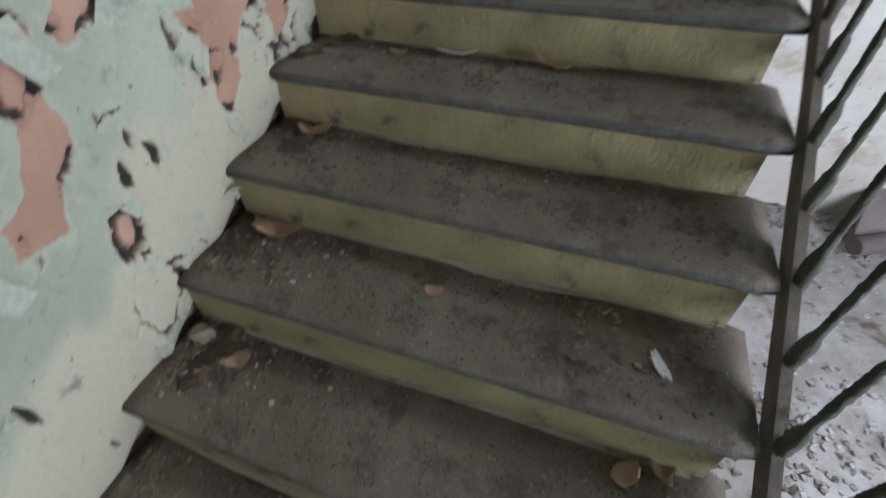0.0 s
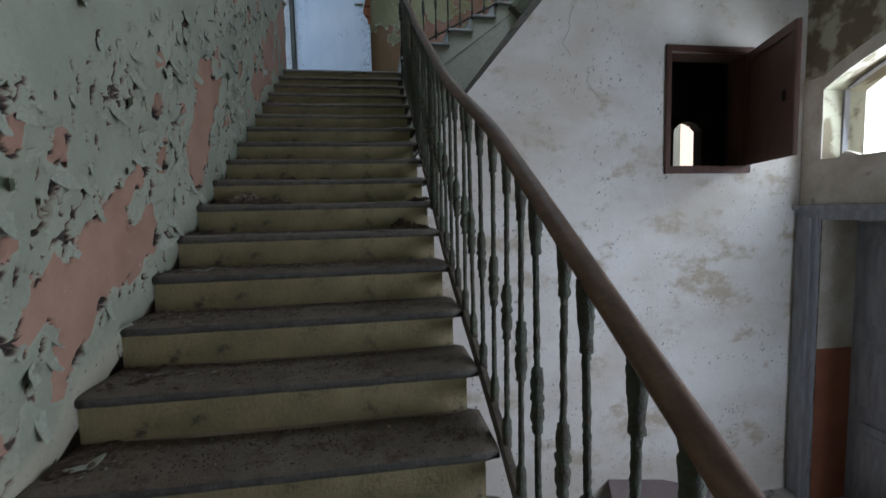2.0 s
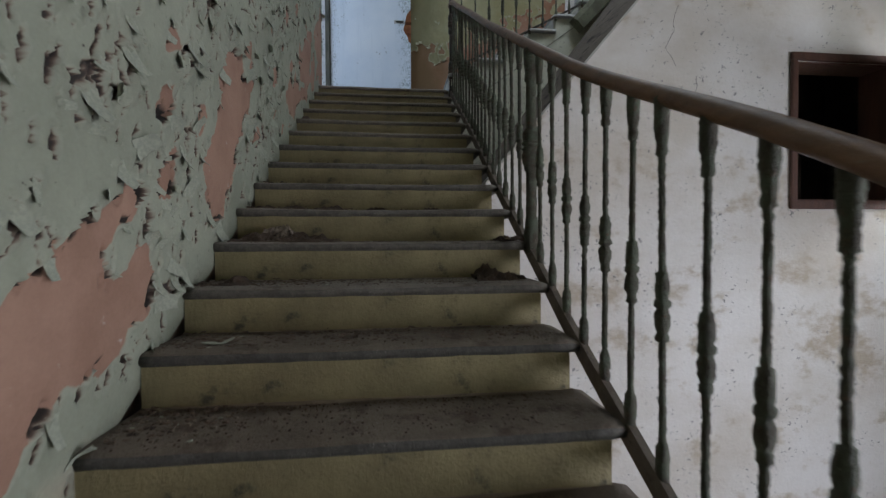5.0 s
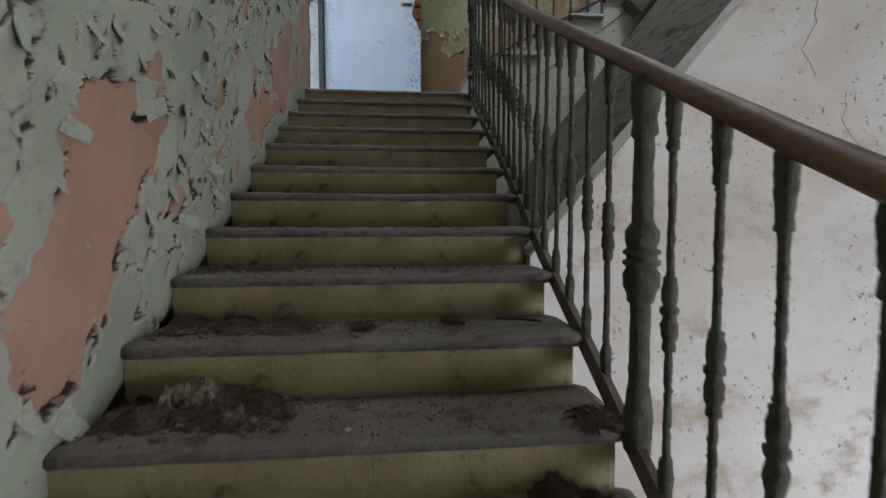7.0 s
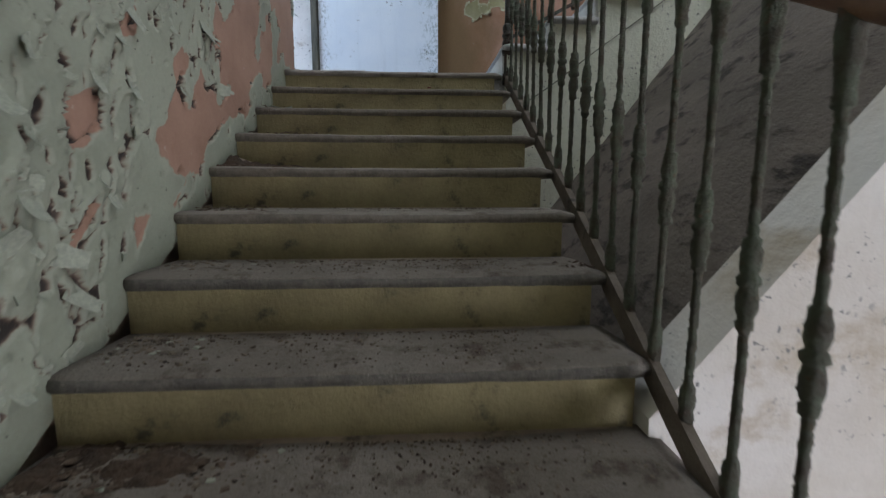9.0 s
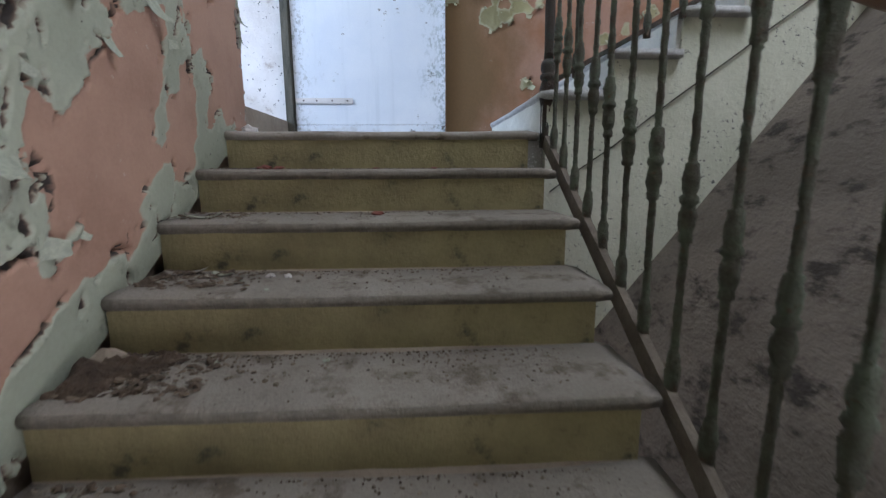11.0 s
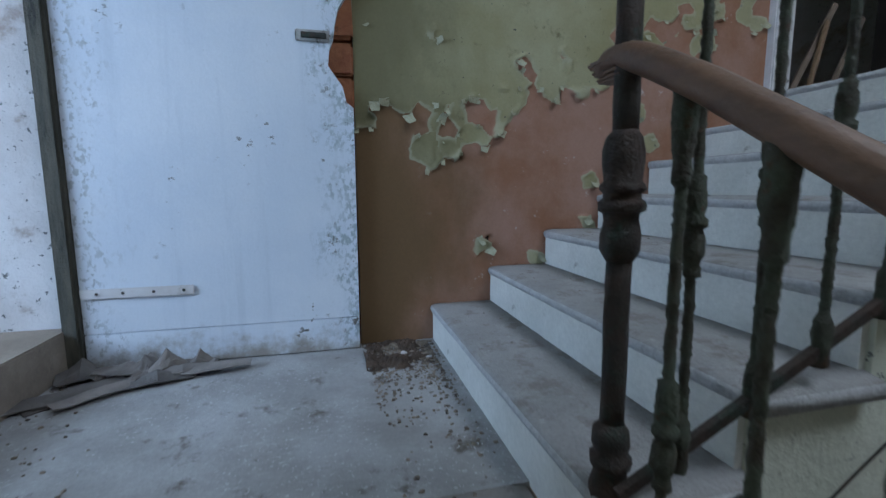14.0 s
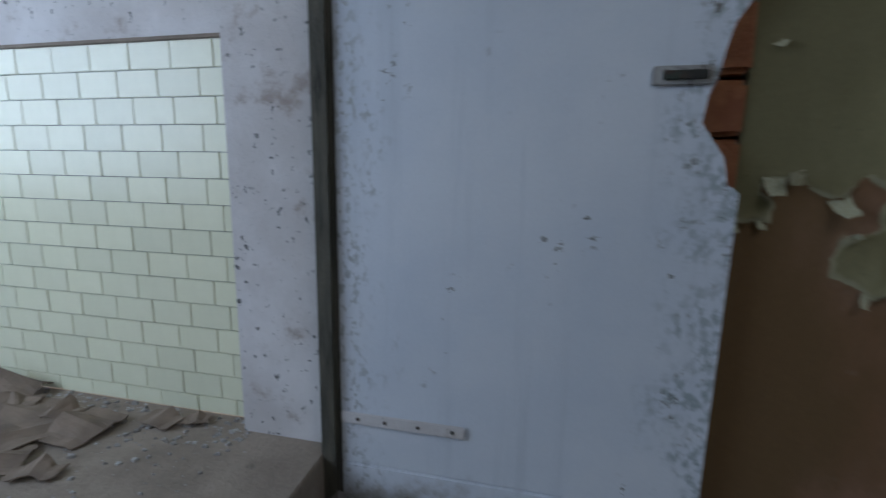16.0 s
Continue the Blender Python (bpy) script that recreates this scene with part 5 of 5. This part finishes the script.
mound(0.02, 0.5, -8 * GO + 0.12, -7 * GO + 0.02, -8 * RISE, 0.02, M_SOIL, "thin brown dirt at the back of a stair tread", 4.0, 0.9)
mound(0.01, 0.26, -4 * GO + 0.02, -3 * GO + 0.02, -4 * RISE, 0.045, M_SOIL, "brown dirt heap in the corner of a stair tread", 5.0, 1.0)
mound(0.01, 0.24, -11 * GO + 0.03, -10 * GO + 0.02, -11 * RISE, 0.03, M_SOIL, "brown dirt in the corner of a stair tread", 6.0, 1.0)
mound(1.2, 1.48, -11 * GO + 0.1, -10 * GO + 0.02, -11 * RISE, 0.05, M_SOIL, "dark clump of dirt and webs by the railing", 7.0, 1.4)
for k in (14, 15, 16, 17, 18, 19):
    mound(0.01, 0.2 + 0.02 * (k % 3), -k * GO + 0.05, -(k - 1) * GO + 0.02, -k * RISE, 0.016, M_SOIL, "brown dirt in the corner of a stair tread", 8.0 + k, 1.0)

mound(1.14, 1.50, 1.1, 1.55, 0.0, 0.028, M_SOIL, "dark dirt and rubble in the landing corner", 61.0, 1.4)
mound(0.0, 0.35, -0.9 + 0.0, -0.6, -3 * RISE, 0.012, M_SOIL, "thin brown dirt on a stair tread", 63.0, 1.0)


def scrap(name, x, y, z, w, d, turn, material, label, category, seed, curl=0.3, notch=0.3, group=""):
    """A thin curled scrap with a ragged outline, lying on a surface."""
    r = random.Random(seed)
    n, rings = 14, (0.0, 0.55, 1.0)
    bm = bmesh.new()
    layers = []
    for side in (0.0, 0.0035):
        loops = []
        for s in rings[1:]:
            loop = []
            for i in range(n):
                a = 6.283 * i / n
                q = s * (1 - notch * r.random() if s == 1.0 else 1)
                u, v = q * w / 2 * math.cos(a), q * d / 2 * math.sin(a)
                up = curl * (2.2 * u * u / w + 0.8 * v * v / d) + 0.15 * curl * w * noise.noise(Vector((u * 20, v * 20, seed)))
                loop.append(bm.verts.new((u, v, max(0.0, up) + side)))
            loops.append(loop)
        mid = bm.verts.new((0, 0, side))
        for i in range(n):
            j = (i + 1) % n
            bm.faces.new((mid, loops[0][i], loops[0][j]))
            bm.faces.new((loops[0][i], loops[1][i], loops[1][j], loops[0][j]))
        layers.append(loops[1])
    for i in range(n):
        j = (i + 1) % n
        bm.faces.new((layers[0][i], layers[0][j], layers[1][j], layers[1][i]))
    ob = part(name, bm, material, smooth=True)
    ob.location, ob.rotation_euler = (x, y, z), (0, 0, turn)
    return tagged(ob, label, category, group)


LEAF = "tan dry leaf curled on a dusty stair tread"
for n, (x, y, k, w, d, a) in enumerate(((0.17, -5.0, 17, 0.14, 0.065, 0.45), (0.18, -5.31, 18, 0.18, 0.085, 0.2), (0.875, -4.68, 16, 0.17, 0.06, -0.15), (1.36, -5.56, 19, 0.07, 0.12, 0.3),
                                        (1.28, -5.62, 19, 0.09, 0.06, 0.9), (0.225, -5.67, 19, 0.1, 0.06, 0.7), (0.72, -5.38, 18, 0.07, 0.05, 0.2), (0.36, -4.72, 16, 0.07, 0.04, 0.1))):
    scrap("dry_leaf", x, y, -k * RISE + (0.007 if x < 0.3 else -0.003), w, d, a, M_LEAF, LEAF, "leaf", n, 0.45, 0.35, "fallen leaves on the stairs")
scrap("feather", 0.545, -4.67, -16 * RISE - 0.003, 0.15, 0.018, 0.08, M_FEATHER, "white feather on a dusty stair tread", "feather", 31, 0.2, 0.15)
scrap("paper_scrap", 1.30, -5.42, -18 * RISE - 0.003, 0.03, 0.11, 0.5, M_FEATHER, "white paper scrap on a dusty stair tread", "paper", 32, 0.3, 0.5)
straw = part("straw", rough_up(swept([(0, 0, 0.004), (0.05, 0.02, 0.006), (0.1, 0.045, 0.004)], oval(0.003, 0.003, 6)), 0.001), M_LEAF)
straw.location = (0.07, -4.85, -16 * RISE - 0.002)
tagged(straw, "pale straw stalk on a dusty stair tread", "straw")
stick = part("stick", rough_up(swept([(0, 0, 0.008), (0.08, -0.03, 0.01), (0.16, -0.07, 0.008)], oval(0.012, 0.01, 8)), 0.003), M_JAMB)
stick.location = (1.24, -2.52, -9 * RISE - 0.003)
tagged(stick, "dark broken stick on a stair tread", "stick")


def clot(x, y, z, r, label, seed):
    """A tangled dry tuft: many thin bent blades from one middle."""
    rr = random.Random(seed)
    bm = bmesh.new()
    for i in range(70):
        a, e = rr.random() * 6.283, rr.uniform(0.05, 0.9)
        far = r * rr.uniform(0.4, 1.0)
        pts = [Vector((0.3 * r * rr.uniform(-1, 1), 0.3 * r * rr.uniform(-1, 1), 0.002))]
        pts.append(Vector((far * 0.6 * math.cos(a), far * 0.6 * math.sin(a), 0.3 * far * e + 0.004)))
        pts.append(Vector((far * math.cos(a + 0.4), far * math.sin(a + 0.4), 0.12 * far * rr.random() + 0.003)))
        side = Vector((-math.sin(a), math.cos(a), 0.3)) * rr.uniform(0.002, 0.006)
        rows = [(bm.verts.new(q - side), bm.verts.new(q + side), bm.verts.new(q + Vector((0, 0, 0.003)))) for q in pts]
        for p, q in zip(rows, rows[1:]):
            for m in range(3):
                bm.faces.new((p[m], p[(m + 1) % 3], q[(m + 1) % 3], q[m]))
    ob = part("dry_tuft", bm, M_SOIL)
    ob.location = (x, y, z)
    return tagged(ob, label, "tuft")


clot(1.055, -2.555, -9 * RISE - 0.004, 0.075, "dry withered tuft on a dusty stair tread", 1)
clot(0.729, -2.62, -9 * RISE - 0.004, 0.06, "flat dry withered tuft on a stair tread", 2)
clot(1.42, -1.72, -6 * RISE - 0.02, 0.10, "dry leaf tuft beside the railing foot", 3)
clot(1.40, -3.05, -10 * RISE - 0.004, 0.10, "webbed dry tuft beside the railing post", 4)


def lump(name, x, y, z, r, material, label, category, seed, squash=0.7):
    bm = bmesh.new()
    bmesh.ops.create_icosphere(bm, subdivisions=2, radius=1)
    for v in bm.verts:
        v.co *= 1 + 0.5 * noise.noise(v.co * 1.3 + Vector((seed, 0, 0))) + 0.12 * noise.noise(v.co * 5 + Vector((seed, 0, 0)))
        v.co = Vector((v.co.x * r, v.co.y * r * 0.8, max(-0.5, v.co.z) * r * squash + 0.45 * r * squash))
    ob = part(name, bm, material)
    ob.location = (x, y, z)
    return tagged(ob, label, category)


lump("plaster_lump", 0.05, 0.19, -0.004, 0.042, M_PILASTER, "white broken plaster lump at the landing edge", "rubble", 1)
lump("plaster_lump", 0.409, -0.703, -3 * RISE - 0.004, 0.016, M_PILASTER, "small white plaster lump on a tread", "rubble", 2)
lump("plaster_lump", 0.47, -0.71, -3 * RISE - 0.004, 0.014, M_PILASTER, "small white plaster lump on a tread", "rubble", 3)
lump("stone", 0.045, -0.99, -4 * RISE - 0.004, 0.05, M_CONCRETE, "grey rounded stone in the corner of a tread", "stone", 4)
lump("plaster_lump", 0.06, -5.63, -19 * RISE - 0.004, 0.04, M_CONCRETE, "grey plaster lump in the corner of a tread", "rubble", 5)
lump("plaster_lump", 1.33, 1.36, -0.002, 0.016, M_PILASTER, "small white plaster lump on the landing", "rubble", 6)
lump("plaster_lump", 1.44, 1.28, -0.002, 0.014, M_PILASTER, "small white plaster lump on the landing", "rubble", 7)
for n, (x, y, k, r) in enumerate(((0.747, -0.40, 2, 0.026), (0.747, -0.43, 2, 0.02), (0.21, -0.10, 1, 0.038), (0.27, -0.08, 1, 0.028), (0.98, -0.30, 1, 0.014), (0.72, -0.12, 1, 0.015))):
    lump("clay_shard", x, y, -k * RISE - 0.004, r, M_CLAY, "broken red clay shard on a stair tread", "shard", 20 + n, 0.35)
scrap("slab_scrap", 0.12, -0.13, -RISE - 0.002, 0.15, 0.11, 0.4, M_LINO, "grey broken slab piece on a stair tread", "scrap", 41, 0.05, 0.12)
for n, (x, y, k, w, d, a) in enumerate(((0.10, -0.66, 3, 0.16, 0.05, 0.2), (0.24, -0.68, 3, 0.1, 0.04, -0.3), (0.07, -0.45, 2, 0.12, 0.05, 0.5), (0.12, -0.52, 2, 0.14, 0.05, 0.3), (0.2, -4.15, 14, 0.12, 0.05, 0.4),
                                        (0.12, -4.5, 15, 0.13, 0.06, 0.8), (0.14, -4.78, 16, 0.1, 0.05, 0.2), (0.2, -3.6, 12, 0.12, 0.05, 0.3), (0.1, -0.38, 2, 0.09, 0.06, 1.0))):
    scrap("fallen_flake", x, y, -k * RISE - 0.002, w, d, a, M_FLAKE_W if n % 2 else M_LINO, "fallen curl of paint on a stair tread", "paint flake", 60 + n, 0.3, 0.4, "fallen paint flakes")

# curled lino strips by the door
LINO = "grey curled strip of torn lino by the landing door"


def strip(x, y, turn, long, wide, arch, seed, material=M_LINO, label=LINO, z=0.002, name="lino_strip", category="lino", group="torn lino strips"):
    r = random.Random(seed)
    n, m = 14, 4
    bm = bmesh.new()
    layers = []
    for side in (0, 0.004):
        grid = []
        for i in range(n + 1):
            s = i / n
            row = []
            for j in range(m + 1):
                w = (j / m - 0.5) * wide * (1 - 0.5 * abs(s - 0.5) ** 1.5)
                up = arch * max(0.0, 1 - abs(2 * s - 1) * 1.7) * (0.3 + 0.7 * j / m) + 0.35 * arch * max(0.0, noise.noise(Vector((s * 5, j * 0.6, seed))))
                row.append(bm.verts.new((long * (s - 0.5), w + 0.03 * noise.noise(Vector((s * 3, 0, seed))), up + side)))
            grid.append(row)
        for i in range(n):
            for j in range(m):
                bm.faces.new((grid[i][j], grid[i + 1][j], grid[i + 1][j + 1], grid[i][j + 1]))
        layers.append(grid)
    a, b = layers
    for i in range(n):
        bm.faces.new((a[i][0], a[i + 1][0], b[i + 1][0], b[i][0]))
        bm.faces.new((a[i][m], a[i + 1][m], b[i + 1][m], b[i][m]))
    for i in (0, n):
        for j in range(m):
            bm.faces.new((a[i][j], a[i][j + 1], b[i][j + 1], b[i][j]))
    ob = part(name, bm, material, smooth=False)
    ob.location, ob.rotation_euler = (x, y, z + 0.012), ((r.uniform(0.02, 0.1) if z > 0 else 0.01), r.uniform(-0.04, 0.04) if z > 0 else 0.0, turn)
    return tagged(ob, label, category, group)


for n, (x, y, a, l, w, h) in enumerate(((0.0, 1.20, 0.72, 0.42, 0.095, 0.006), (0.15, 1.21, 0.8, 0.36, 0.08, 0.008), (-0.02, 1.38, 0.35, 0.17, 0.14, 0.05), (0.14, 1.37, -0.2, 0.26, 0.085, 0.03), (0.24, 1.40, 0.95, 0.26, 0.055, 0.06),
                                        (0.31, 1.38, 0.75, 0.30, 0.045, 0.075), (0.37, 1.35, 0.25, 0.30, 0.065, 0.015), (0.51, 1.34, 0.08, 0.27, 0.08, 0.005), (0.30, 1.27, 0.35, 0.26, 0.075, 0.035), (0.20, 1.44, -0.05, 0.22, 0.055, 0.04), (0.42, 1.43, -0.25, 0.16, 0.045, 0.05))):
    strip(x, y, a, l, w, h, n, z=0.002 + 0.004 * (n % 4))
# Dark sheets laid under the strips as the shade in their gaps.
for n, (x, y, a, l, w, h) in enumerate(((0.04, 1.24, 0.75, 0.36, 0.16, 0.002), (0.33, 1.37, 0.35, 0.36, 0.14, 0.002))):
    strip(x, y, a, l, w, h, 90 + n, M_LINO_SHADE, "dark sheet added as shade between the torn lino strips", -0.009)
CARD = "crumpled brown cardboard sheet on the alcove floor"
r = random.Random(77)
for n in range(24):
    far = r.random()
    x, y = -1.15 - 0.75 * far + r.uniform(-0.1, 0.1), 1.46 - 0.3 * r.random() * (1.2 - 0.4 * far)
    strip(x, y, r.uniform(0, 3.1), r.uniform(0.16, 0.34), r.uniform(0.1, 0.2), r.uniform(0.02, 0.055), 30 + n, M_CARD, CARD, 0.194 + 0.04 * far * r.random(), "cardboard_sheet", "cardboard", "crumpled cardboard")
for n, (x, y, a, l, w, h) in enumerate(((-0.84, 1.50, -0.2, 0.17, 0.1, 0.03), (-0.98, 1.14, 0.3, 0.16, 0.08, 0.03), (-1.62, 1.53, 1.9, 0.3, 0.2, 0.13), (-0.70, 1.53, 0.4, 0.1, 0.07, 0.02))):
    strip(x, y, a, l, w, h, 70 + n, M_CARD, CARD, 0.192, "cardboard_sheet", "cardboard", "crumpled cardboard")
lump("mud_clod", -1.80, 1.53, 0.19, 0.09, M_SOIL, "dark brown clod on the alcove floor", "clod", 9)

# board and boxes on the hall floor
bm = rough_up(box(bmesh.new(), -0.55, 0.55, -0.006, 0.006, 0, 0.62, 0.002), 0.004, 3)
board = part("leaning_board", bm, M_BOARD)
board.matrix_world = Matrix.Translation((3.66, -2.74, FLOOR + 0.02)) @ Matrix.Rotation(0.25, 4, "Z") @ Matrix.Rotation(radians(-64), 4, "X") @ Matrix.Rotation(0.5, 4, "Y")
tagged(board, "mauve grey board leaning on rubble by the wall", "board")
sheet = part("fallen_sheet", rough_up(box(bmesh.new(), -0.4, 0.4, -0.3, 0.3, 0, 0.012, 0.002), 0.004, 3), M_CARD)
sheet.matrix_world = Matrix.Translation((4.45, -2.5, FLOOR + 0.05)) @ Matrix.Rotation(0.5, 4, "Z") @ Matrix.Rotation(radians(14), 4, "X")
tagged(sheet, "pale brown fallen sheet on the hall floor", "board")
pipe = part("clay_pipe", turned([(0.05, -0.25), (0.075, -0.25), (0.08, 0.2), (0.1, 0.21), (0.1, 0.27), (0.07, 0.27), (0.06, 0.1)], 16), M_BOARD, smooth=True)
pipe.matrix_world = Matrix.Translation((3.35, -2.62, FLOOR + 0.1)) @ Matrix.Rotation(0.5, 4, "Z") @ Matrix.Rotation(radians(90), 4, "Y")
tagged(pipe, "short mauve clay pipe lying in rubble", "pipe")
lath = rough_up(box(bmesh.new(), -0.25, 0.25, -0.015, 0.015, 0, 0.02, 0.003), 0.003, 8)
lath = part("wood_lath", lath, M_CARD)
lath.matrix_world = Matrix.Translation((3.75, -3.12, FLOOR)) @ Matrix.Rotation(0.1, 4, "Z")
tagged(lath, "short brown wood lath on the hall floor", "lath")
for n, (x, y, lean, turn) in enumerate(((4.02, 1.66, 0.25, 0.2), (4.2, 1.68, 0.45, 0.1), (3.9, 1.70, 0.5, -0.2))):
    bm = rough_up(box(bmesh.new(), -0.018, 0.018, -0.01, 0.01, 0, 0.55 + 0.1 * n, 0.003), 0.002, 9)
    lath = part("wood_lath", bm, M_LEAF if n == 0 else M_CARD)
    lath.matrix_world = Matrix.Translation((x, y, Z2 - 0.004)) @ Matrix.Rotation(lean, 4, "Y") @ Matrix.Rotation(turn, 4, "Z")
    tagged(lath, "wood lath leaning in the upper doorway", "lath", "laths in the doorway")

# cable clipped along the string wall
pts = [(1.56, -0.008, -0.30)] + [(1.56 + 0.15 * i, -0.008, -0.30 + 0.735 * 0.15 * i + 0.012 * noise.noise(Vector((i * 0.8, 0, 0)))) for i in range(1, 12)]
tagged(part("cable", swept(pts, oval(0.007, 0.007, 6)), M_IRON_RUST), "thin dark cable along the string wall", "cable")
